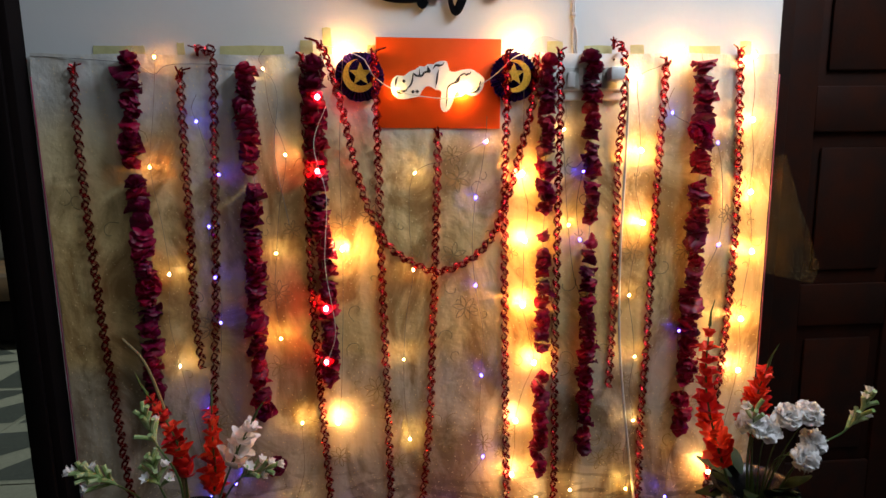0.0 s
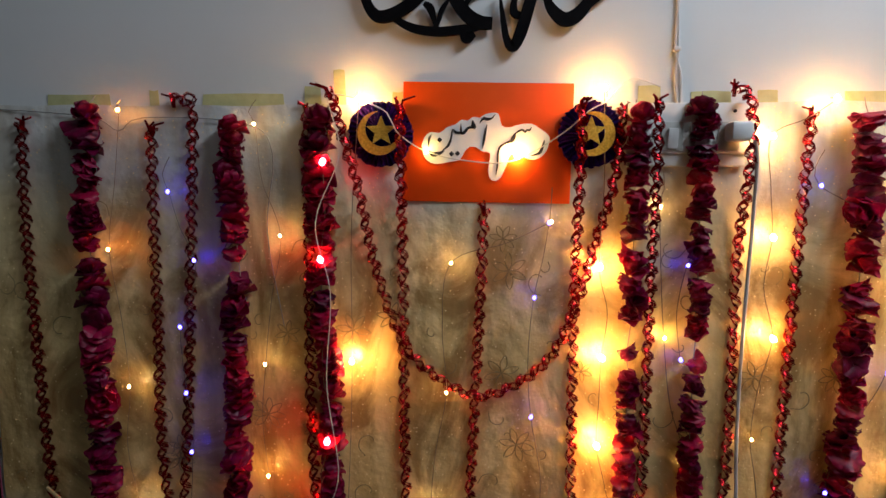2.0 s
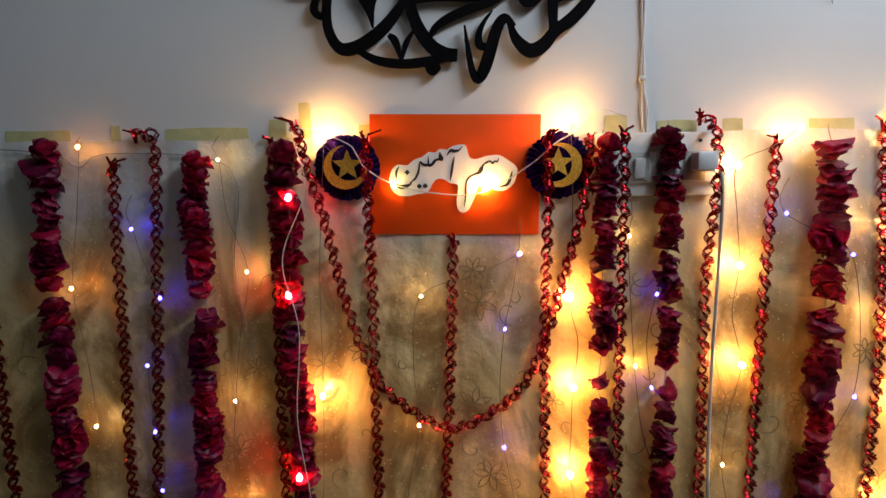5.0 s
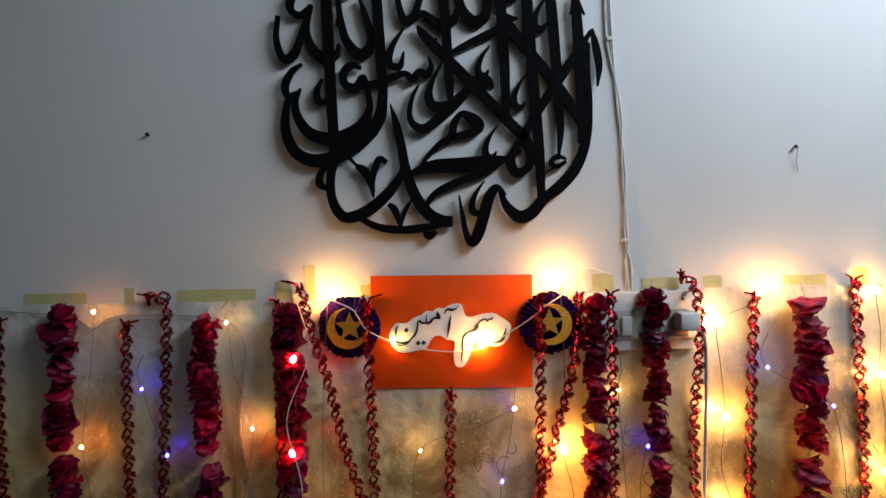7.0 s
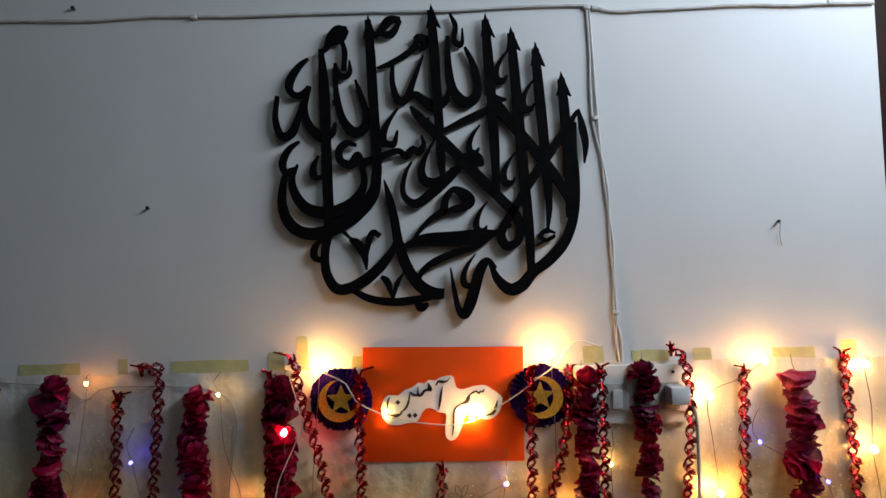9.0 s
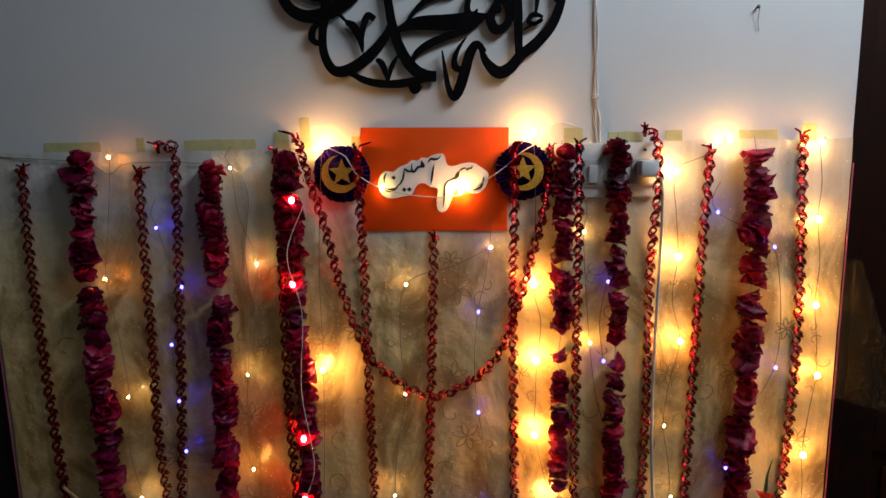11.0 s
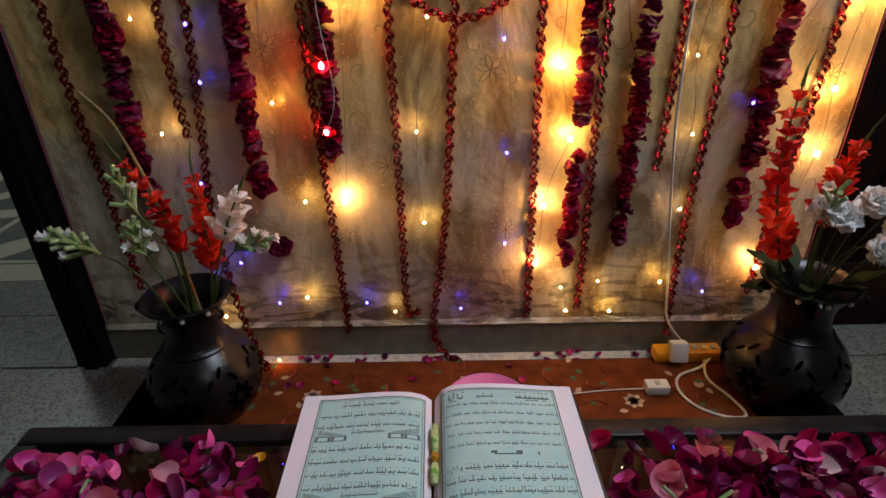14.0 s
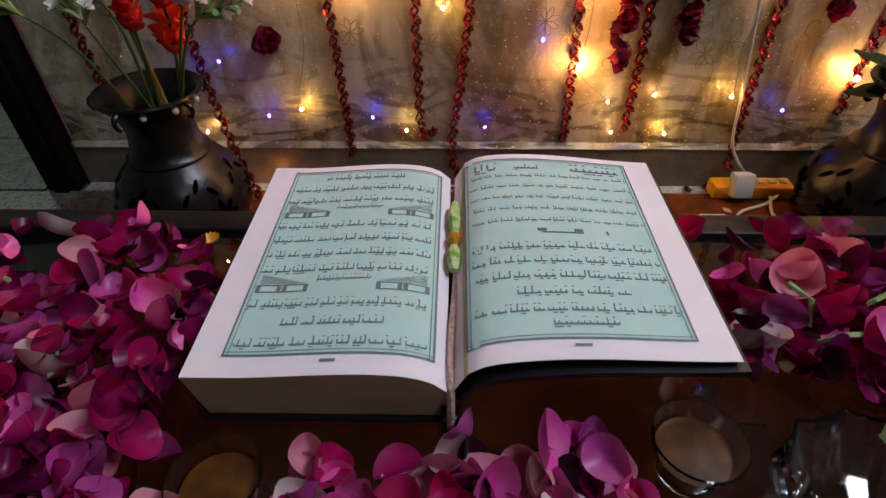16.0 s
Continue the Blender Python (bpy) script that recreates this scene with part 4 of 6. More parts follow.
# the wide word below
stroke((318, 474, 3), (332, 520, 18), (344, 570, 22), (354, 625, 24), (376, 690, 28), (408, 735, 30), (440, 754, 30), (470, 756, 26))
stroke((366, 640, 10), (420, 624, 30), (500, 620, 36), (560, 612, 30), (606, 602, 6))
stroke((386, 640, 10), (404, 606, 10), (436, 572, 14), (466, 552, 20), (474, 520, 18), (492, 498, 14), (516, 508, 26), (534, 526, 28), (518, 542, 22), (490, 548, 16), (468, 556, 10))
stroke((604, 604, 4), (556, 636, 14), (500, 654, 18), (448, 676, 18), (416, 700, 14), (404, 728, 6))
stroke((234, 622, 12), (254, 634, 22), (270, 664, 18), (276, 698, 4))
stroke((308, 614, 14), (290, 606, 16), (276, 644, 14), (274, 690, 4))
stroke((312, 714, 10), (328, 728, 18), (342, 772, 4))
stroke((370, 702, 4), (352, 732, 12), (342, 770, 5))
stroke((172, 616, 4), (148, 638, 14), (144, 664, 18), (162, 674, 12), (166, 654, 6))
stroke((232, 742, 12), (284, 768, 18), (344, 776, 20), (404, 770, 20), (466, 756, 12))
stroke((398, 776, 10), (412, 790, 22), (430, 780, 10))
stroke((210, 596, 12), (236, 622, 6))
stroke((748, 606, 4), (724, 600, 12), (710, 616, 12), (726, 624, 10), (746, 612, 8), (698, 638, 4))
# the upper words
stroke((124, 168, 5), (100, 188, 14), (78, 224, 20), (78, 250, 18), (100, 262, 14), (126, 240, 6))
stroke((46, 264, 10), (42, 320, 14), (58, 364, 20), (84, 356, 20), (102, 310, 14), (122, 246, 8))
stroke((126, 238, 12), (116, 294, 14), (128, 338, 22), (156, 364, 26), (186, 358, 16), (194, 330, 6))
stroke((190, 192, 8), (198, 270, 16), (212, 322, 22), (240, 354, 26), (266, 344, 22), (272, 310, 18), (258, 262, 16), (244, 222, 6))
stroke((192, 180, 8), (200, 206, 14), (216, 214, 14), (230, 200, 12), (228, 172, 4))
stroke((222, 92, 10), (196, 94, 20), (178, 116, 18), (168, 142, 12), (152, 152, 8))
stroke((180, 128, 10), (206, 116, 18), (222, 94, 10))
stroke((208, 120, 10), (216, 150, 14), (214, 196, 12))
stroke((358, 66, 10), (328, 70, 20), (306, 98, 16), (292, 108, 6))
stroke((300, 102, 8), (334, 104, 18), (358, 70, 8))
stroke((298, 192, 3), (340, 176, 12), (378, 152, 14), (398, 130, 14), (402, 106, 8))
stroke((392, 118, 10), (410, 116, 22), (432, 124, 14), (404, 144, 12))
stroke((338, 178, 10), (338, 228, 14), (352, 272, 20), (374, 268, 18), (392, 222, 14), (416, 158, 4))
stroke((372, 272, 10), (396, 258, 14), (414, 270, 20), (444, 288, 26), (474, 272, 20), (480, 246, 8))
stroke((478, 110, 10), (480, 190, 20), (492, 248, 24), (522, 278, 26), (550, 264, 24), (554, 226, 20), (542, 180, 16), (522, 138, 6))
stroke((484, 52, 4), (498, 84, 14), (494, 118, 14), (514, 130, 12), (516, 90, 4))
for fx, fy, fk in ((612, 204, 1.0), (680, 276, 1.0), (630, 462, 1.0), (542, 388, 0.9), (560, 582, 0.95), (528, 716, 1.0)):
    flick(fx, fy, fk)
for px, pz in ((-0.125, -0.10), (0.135, -0.14), (-0.185, 0.10), (0.105, 0.13)):
    part("spacer", Shape().tube([(px, 0.004, pz), (px, 0.0158, pz)], 0.005, 8), M["mdf"], wall_art)

# ---- cables, switch board, nails ----


def cable_thing(name, pts, radius, mat, label, category="cable", clips=()):
    base = Vector(pts[0])
    c = thing(name, label, category, at=base)
    part("lead", Shape().tube([p - base for p in smooth_path(pts, 0.012)], radius, 6), mat, c)
    for q in clips:
        part("clip", Shape().box(-0.006, 0.006, -0.005, 0.004, -0.004, 0.004, 0.0015, Matrix.Translation(Vector(q) - base)), M["cable"], c)
    return c


def wavy(a, b, n, amp, seed):
    r = random.Random(seed)
    a, b = Vector(a), Vector(b)
    return [a.lerp(b, i / n) + Vector((r.uniform(-amp, amp), 0, r.uniform(-amp, amp))) for i in range(n + 1)]


cw = WALL - 0.0035
cable_thing("ceiling_cable", wavy((-0.924, cw, 2.013), (0.297, cw, 2.016), 9, 0.003, 3) + wavy((0.34, cw, 2.008), (0.844, cw, 2.012), 6, 0.003, 4), 0.0032, M["cable"], "white cable clipped level along the wall",
            clips=((-0.452, cw, 2.013), (0.295, cw, 2.014), (0.31, cw, 2.012), (0.758, cw, 2.012)))
for k in (-0.0025, 0.0025):
    cable_thing("drop_cable", [(0.297 + k, cw, 2.01), (0.300 + k, cw, 1.93), (0.303 + k * 2, cw, 1.80), (0.318 - k, cw, 1.68), (0.325 + k, cw, 1.56), (0.327 - k, cw, 1.44), (0.331 + 2 * k, cw, 1.39), (0.334 + k, cw, 1.342)], 0.0022, M["cable"],
                "white cable running down to the switch board", clips=((0.303, cw, 1.80), (0.327, cw, 1.435)) if k > 0 else ())


def switch_board():
    s = thing("switch_board", "white plastic switch board with rocker switches and a socket", "switch board", at=(0.345, WALL, 1.288))
    part("back_box", Shape().box(-0.100, 0.100, -0.020, -0.0005, -0.052, 0.052, 0.003), M["plastic"], s)
    part("plate", Shape().box(-0.103, 0.103, -0.026, -0.020, -0.030, 0.054, 0.002), M["plastic"], s)
    for i in range(4):
        x = -0.075 + 0.047 * i
        surround = part("surround", Shape().box(x - 0.018, x + 0.018, -0.0285, -0.026, -0.026, 0.022, 0.001), M["plastic_grey"], s)
        if i < 3:
            part("rocker", Shape().box(x - 0.009, x + 0.009, -0.034, -0.0285, -0.019, 0.015, 0.002, Matrix.Rotation(radians(6), 4, "X")), M["plastic"], surround, "white rocker switch")
    for x in (-0.075, 0.075):
        part("screw", Shape().lathe([(0.0001, 0.002), (0.0028, 0.0015), (0.003, 0)], 10, pose(x, -0.026, 0.040, 90, 0, 0)), M["nail"], s)
    part("plug", Shape().box(0.056, 0.092, -0.062, -0.0285, -0.012, 0.020, 0.006), M["plastic"], s, "white round-edged plug")
    return s


switch_board()
cable_thing("light_cable", [(0.431, WALL - 0.055, 1.292), (0.444, WALL - 0.058, 1.262), (0.453, WALL - 0.04, 1.139), (0.450, WALL - 0.035, 0.95), (0.449, WALL - 0.035, 0.786), (0.456, WALL - 0.035, 0.62), (0.480, WALL - 0.03, 0.42), (0.508, WALL - 0.03, 0.22),
                            (0.520, WALL - 0.03, 0.13), (0.545, WALL - 0.035, 0.08), (0.585, WALL - 0.045, 0.040), (0.62, WALL - 0.06, 0.022)], 0.0030, M["cable"], "white flex hanging from the plug to the floor")
for x, z in ((-0.538, 1.649), (0.637, 1.596), (-0.681, 2.035)):
    tagged(part("nail", Shape().tube([(x, WALL + 0.004, z), (x, WALL - 0.006, z + 0.001)], 0.0016, 8).lathe([(0.0001, 0), (0.0036, 0.0004), (0.0036, 0.0014), (0.0001, 0.002)], 10, pose(x, WALL - 0.006, z + 0.001, 90, 0, 0)), M["nail"]),
           "small steel nail in the painted wall", "nail", "nails")
cable_thing("hanging_thread", [(0.637, WALL - 0.012, 1.598), (0.639, WALL - 0.004, 1.57), (0.643, WALL - 0.003, 1.552)], 0.0007, M["thread"], "short grey thread hanging from a nail", "thread")

# ---- fairy lights ----


def bulb_data(name, mat, radius):
    s = Shape()
    s.lathe([(0.0002, radius * 1.5), (radius * 0.55, radius * 1.2), (radius, radius * 0.4), (radius, -radius * 0.4), (radius * 0.6, -radius), (0.0002, -radius * 1.1)], 8)
    return mesh_data(name, s, mat)


BULB = {"warm": bulb_data("bulb", M["warm"], 0.0046), "small": bulb_data("bulb", M["warm_small"], 0.0022), "yellow": bulb_data("bulb", M["yellow_bulb"], 0.0026), "orange": bulb_data("bulb", M["orange_bulb"], 0.003),
        "dim": bulb_data("bulb", M["dim_bulb"], 0.0046), "red": bulb_data("bulb", M["red_bulb"], 0.0056), "mid": bulb_data("bulb", M["mid_bulb"], 0.0040), "blue": bulb_data("bulb", M["blue_bulb"], 0.003)}


def light_string(bulbs, kind, label, out=0.036, lead=True, group="fairy light strings"):
    """A thin wire with bulbs at the given x and z."""
    y = WALL - out
    base = Vector((bulbs[0][0], y, bulbs[0][1]))
    t = thing("fairy_lights", label, "fairy lights", group, at=base)
    r = random.Random(int(1000 * abs(bulbs[0][0])) + len(bulbs))
    pts = [Vector((bulbs[0][0] + 0.004, y + 0.004, min(1.35, bulbs[0][1] + 0.06)))] if lead else []
    for i, b in enumerate(bulbs):
        q = Vector((b[0], y + 0.004, b[1]))
        if pts:
            mid = (pts[-1] + q) / 2 + Vector((r.uniform(-0.014, 0.014), r.uniform(-0.002, 0.004), 0))
            pts.append(mid)
        pts.append(q)
        share("bulb", BULB[b[2] if len(b) > 2 else kind], t, pose(b[0] - base.x, 0, b[1] - base.z, r.uniform(-40, 40), r.uniform(-40, 40), 0))
    if len(pts) > 1:
        part("wire", Shape().tube([p - base for p in smooth_path(pts, 0.012)], 0.0007, 4), M["wire"], t)
    return t


W8 = "string of glowing warm white bulbs on thin wire down the wall"
light_string([(0.200, 1.365, "mid"), (0.200, 1.063), (0.208, 0.902), (0.204, 0.740), (0.234, 0.588, "dim"), (0.188, 0.434, "dim"), (0.178, 0.286, "dim"), (0.244, 0.217, "small"), (0.262, 0.149, "small")], "warm", W8)
light_string([(0.581, 1.345, "dim"), (0.480, 1.285), (0.491, 1.115), (0.502, 0.939), (0.475, 0.756, "small"), (0.495, 0.595, "small"), (0.499, 0.421, "small"), (0.485, 0.228, "yellow"), (0.372, 0.146, "yellow")], "dim", W8)
light_string([(0.760, 1.335, "dim"), (0.767, 1.185), (0.774, 1.010), (0.788, 0.860), (0.771, 0.685), (0.774, 0.547), (0.710, 0.265)], "dim", W8)
light_string([(-0.215, 1.350, "mid"), (-0.234, 0.891, "mid"), (-0.263, 0.450, "dim"), (-0.351, 0.453, "yellow"), (-0.379, 0.198, "yellow"), (-0.164, 0.151, "small")], "warm", W8, 0.034)
light_string([(-0.274, 1.243), (-0.281, 1.076), (-0.277, 0.750), (-0.281, 0.616)], "red", "string of glowing red bulbs over a rose garland", 0.053)
light_string([(-0.470, 0.022)], "orange", "one orange bulb lying at the foot of the wall", 0.055, lead=False)
light_string([(-0.631, 1.333), (-0.663, 1.091), (-0.641, 0.841, "small"), (-0.635, 0.614, "small"), (-0.589, 0.146, "small")], "orange", "string of small orange and warm bulbs on thin wire")
light_string([(-0.395, 1.308), (-0.356, 1.116), (-0.390, 0.885), (-0.391, 0.675, "yellow")], "small", "string of tiny warm bulbs on thin wire")
light_string([(0.115, 1.141), (-0.057, 1.069), (-0.065, 0.836), (-0.094, 0.610), (-0.084, 0.397, "yellow")], "small", "string of tiny warm bulbs on thin wire", lead=False)
light_string([(0.303, 1.167), (0.319, 0.936, "yellow"), (0.367, 0.692), (0.337, 0.227)], "small", "string of tiny warm bulbs on thin wire", 0.026)
light_string([(-0.100, 1.262)], "yellow", "small yellow bulb on the white wire at the sign", 0.024, lead=False)
light_string([(0.056, 1.253)], "mid", "bright warm bulb on the white wire across the sign", 0.024, lead=False)
B8 = "string of dim blue bulbs on thin wire down the wall"
light_string([(-0.551, 1.193), (-0.510, 1.072), (-0.541, 0.952), (-0.536, 0.830), (-0.531, 0.719), (-0.576, 0.501), (-0.524, 0.299), (-0.588, 0.265)], "blue", B8)
light_string([(0.112, 1.140), (0.088, 1.009), (0.086, 0.793), (0.100, 0.56), (0.103, 0.340), (0.000, 0.160), (-0.233, 0.181), (-0.449, 0.184)], "blue", B8)
light_string([(0.350, 1.067), (0.345, 0.90)], "blue", B8)
light_string([(0.565, 1.203), (0.682, 1.131), (0.700, 0.879), (0.609, 0.659), (0.637, 0.423), (0.594, 0.199)], "blue", B8)
cable_thing("light_wire", [(-0.262, WALL - 0.03, 1.36), (-0.215, WALL - 0.045, 1.348), (-0.165, WALL - 0.05, 1.325), (-0.150, WALL - 0.045, 1.295), (-0.105, WALL - 0.022, 1.264), (-0.03, WALL - 0.022, 1.246), (0.05, WALL - 0.022, 1.246), (0.13, WALL - 0.03, 1.290),
                           (0.17, WALL - 0.05, 1.325), (0.205, WALL - 0.035, 1.345), (0.25, WALL - 0.01, 1.385), (0.30, WALL - 0.008, 1.372)], 0.0011, M["cable"], "thin white light wire draped across the sign")
cable_thing("light_wire", [(-0.262, WALL - 0.06, 1.345), (-0.243, WALL - 0.066, 1.255), (-0.285, WALL - 0.066, 1.14), (-0.262, WALL - 0.068, 1.02), (-0.272, WALL - 0.066, 0.86), (-0.255, WALL - 0.064, 0.70), (-0.278, WALL - 0.062, 0.62)], 0.0009, M["cable"],
            "thin white light wire over a rose garland")
cable_thing("light_wire", [(-0.93 + 0.02, WALL - 0.008, 1.342), (-0.70, WALL - 0.014, 1.325), (-0.645, WALL - 0.014, 1.300), (-0.60, WALL - 0.014, 1.322), (-0.42, WALL - 0.014, 1.312), (-0.372, WALL - 0.014, 1.26), (-0.385, WALL - 0.014, 1.12), (-0.36, WALL - 0.014, 0.95)], 0.0010, M["grey_wire"],
            "thin grey light wire looped between garlands")

# ---- rug and what lies on it ----
rug = tagged(part("rug", Shape().box(-0.80, 0.86, 0.16, 1.352, 0.0005, 0.007, 0.002), M["rug_border"]), "brown floral rug with a black border on the floor", "rug")
part("rug_field", Shape().box(-0.60, 0.66, 0.24, 1.347, 0.007, 0.0095, 0.001), M["rug"], rug, "brown pile field")
rr = random.Random(5)
vines, greens, blossoms = Shape(), Shape(), Shape()
for i in range(46):
    x, y = rr.uniform(-0.55, 0.62), rr.uniform(0.30, 1.31)
    a = rr.uniform(0, 6.28)
    pts = [(x + 0.05 * u * math.cos(a + 2.2 * u), y + 0.05 * u * math.sin(a + 2.2 * u), 0.0097) for u in (0, 0.3, 0.6, 0.9, 1.2, 1.5)]
    vines.tube(smooth_path(pts, 0.012), 0.0035, 5, flat=0.35)
    for k in range(3):
        b = a + k * 2.1
        c = Vector((x + 0.03 * math.cos(b), y + 0.03 * math.sin(b), 0.0102))
        petal_points(greens if k else blossoms, Matrix.Translation(c) @ pose(0, 0, 0, 0, 0, math.degrees(b)), 0.022, 0.007, 0, 0, 3, 3)
for x, y in ((0.40, 1.19), (0.02, 1.26), (-0.36, 1.22), (0.22, 1.14), (0.15, 0.52), (-0.2, 0.6)):
    for k in range(7):
        petal_points(blossoms, pose(x, y, 0.0104, 0, 0, k * 51), 0.026, 0.009, 0, 0, 3, 3)
tagged(part("vine_pattern", vines, M["rug_red"], rug, "red vine pattern"), kind="stuff")
tagged(part("leaf_pattern", greens, M["rug_green"], rug, "green leaf pattern"), kind="stuff")
tagged(part("blossom_pattern", blossoms, M["rug_cream"], rug, "cream blossom pattern"), kind="stuff")

plate = thing("pink_plate", "round pink plastic plate lying on the rug", "plate", at=(0.055, 1.175, 0.0105))
part("dish", Shape().lathe([(0.0005, 0.0), (0.06, 0.0), (0.075, 0.006), (0.098, 0.016), (0.100, 0.018), (0.097, 0.019), (0.074, 0.009), (0.058, 0.003), (0.0005, 0.003)], 48), M["pink"], plate)

adapter = thing("extension_socket", "yellow extension socket with white chargers plugged in", "extension socket", at=(0.58, 1.345, 0.010))
part("socket_body", Shape().box(-0.085, 0.085, -0.022, 0.022, 0.0, 0.032, 0.006), M["yellow"], adapter, "yellow plastic body")
part("charger", Shape().box(-0.055, -0.012, -0.05, -0.018, 0.004, 0.056, 0.005, pose(0, 0, 0, -18, 0, 0)), M["plastic"], adapter, "white charger")
for i in range(3):
    part("switch", Shape().box(0.01 + 0.024 * i, 0.024 + 0.024 * i, -0.008, 0.008, 0.032, 0.036, 0.001), M["plastic_grey"], adapter)
box = thing("light_controller", "small white controller box of the lights on the rug", "controller", at=(0.462, 1.222, 0.0105))
part("case", Shape().box(-0.027, 0.027, -0.016, 0.016, 0, 0.024, 0.003), M["plastic"], box)
part("button", Shape().box(-0.006, 0.006, -0.006, 0.006, 0.024, 0.027, 0.001), M["plastic_grey"], box)
cable_thing("cable_coil", [(0.645, 1.335, 0.026), (0.60, 1.30, 0.016), (0.535, 1.27, 0.014), (0.515, 1.22, 0.014), (0.535, 1.165, 0.014), (0.59, 1.13, 0.014), (0.635, 1.135, 0.014), (0.625, 1.19, 0.015), (0.60, 1.26, 0.015), (0.62, 1.33, 0.02)], 0.0034, M["cable"],
            "white cable lying in a loop on the rug")
cable_thing("cable_coil", [(0.436, 1.222, 0.018), (0.36, 1.225, 0.013), (0.27, 1.215, 0.013), (0.20, 1.205, 0.013)], 0.0016, M["cable"], "thin white wire lying on the rug")

# ---- vases with flowers ----


def vase(x, y, k, spin, fat):
    t = thing("vase", "black clay vase with cut-work belly and white studs under the rim", "vase", "vases", at=(x, y, 0.0105))
    prof = [(0.0005, 0), (0.072, 0), (0.082, 0.006), (0.103, 0.034), (0.115, 0.064), (0.118, 0.092), (0.113, 0.120), (0.100, 0.146), (0.084, 0.166), (0.069, 0.182), (0.071, 0.190), (0.064, 0.198), (0.058, 0.225), (0.055, 0.262), (0.060, 0.300),
            (0.074, 0.335), (0.083, 0.349), (0.087, 0.357), (0.085, 0.363), (0.078, 0.360), (0.068, 0.345), (0.050, 0.315), (0.046, 0.27), (0.05, 0.22), (0.0005, 0.18)]
    prof = [(r * fat, z if z < 0.18 else 0.18 + (z - 0.18) * 0.69) for r, z in prof]
    part("body", Shape().lathe([(r * k, z * k) for r, z in prof], 56), M["clay"], t)
    # leaf patches just above the clay; their black paints the dark of the openings
    cuts = Shape()

    def radius(z):
        for (r0, z0), (r1, z1) in zip(prof[2:12], prof[3:13]):
            if z0 <= z <= z1:
                return r0 + (r1 - r0) * (z - z0) / (z1 - z0)
        return 0.1

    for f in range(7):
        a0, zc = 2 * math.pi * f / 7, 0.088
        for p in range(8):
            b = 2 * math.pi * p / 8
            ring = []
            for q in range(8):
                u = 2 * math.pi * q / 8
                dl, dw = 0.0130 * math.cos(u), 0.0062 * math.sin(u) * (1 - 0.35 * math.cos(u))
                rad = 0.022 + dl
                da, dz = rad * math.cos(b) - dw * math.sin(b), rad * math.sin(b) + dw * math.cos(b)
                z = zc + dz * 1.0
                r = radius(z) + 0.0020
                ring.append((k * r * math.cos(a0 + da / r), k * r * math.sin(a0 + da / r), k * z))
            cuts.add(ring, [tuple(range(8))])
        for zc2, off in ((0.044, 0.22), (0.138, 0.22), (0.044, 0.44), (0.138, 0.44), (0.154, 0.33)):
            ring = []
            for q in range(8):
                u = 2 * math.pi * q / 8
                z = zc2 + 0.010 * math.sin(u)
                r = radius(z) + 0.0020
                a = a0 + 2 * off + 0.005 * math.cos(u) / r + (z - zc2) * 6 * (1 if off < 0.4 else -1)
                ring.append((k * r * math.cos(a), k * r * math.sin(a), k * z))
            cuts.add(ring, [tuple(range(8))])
    tagged(part("cut_work_patches", cuts, M["cut"], t, "leaf-shaped black patches standing in for dark cut openings", False), kind="stuff")
    for i in range(10):
        a = 2 * math.pi * i / 10 + spin
        part("stud", Shape().ball((k * fat * 0.0775 * math.cos(a), k * fat * 0.0775 * math.sin(a), k * 0.2876), 0.0055 * k, 8, 5), M["bead"], t)
    for i in range(5):
        a = 2 * math.pi * i / 5 + 0.5
        q = [(0.083, 0.352), (0.094, 0.343), (0.096, 0.328), (0.089, 0.314), (0.084, 0.318)]
        ear = Shape().tube(smooth_path([(k * fat * r0 * math.cos(a), k * fat * r0 * math.sin(a), k * (0.18 + (z0 - 0.18) * 0.69)) for r0, z0 in q], 0.006), 0.0048 * k, 8, taper=lambda v: 1.1 - 0.6 * v)
        part("lug", ear, M["clay"], t)
    t.rotation_euler = (0, 0, spin)
    return t


V1, V2 = (-0.588, 1.200), (0.738, 1.215)
vase(*V1, 1.0, 0.3, 1.05)
vase(*V2, 1.02, 0.1, 1.08)


def along(path, u):
    i = min(len(path) - 2, int(u * (len(path) - 1)))
    f = u * (len(path) - 1) - i
    return path[i].lerp(path[i + 1], f), (path[i + 1] - path[i]).normalized()


def stem_thing(name, pts, label, radius=0.0035, mat="stem"):
    base = Vector(pts[0])
    t = thing(name, label, "flower", "vase flowers", at=base)
    path = [p - base for p in smooth_path(pts, 0.012)]
    part("stem", Shape().tube(path, radius, 7, taper=lambda u: 1.0 - 0.6 * u), M[mat], t)
    return t, path


def frame_at(p, d, spin):
    q = d.to_track_quat("Z", "Y").to_matrix().to_4x4()
    return Matrix.Translation(p) @ q @ pose(0, 0, 0, 0, 0, spin)


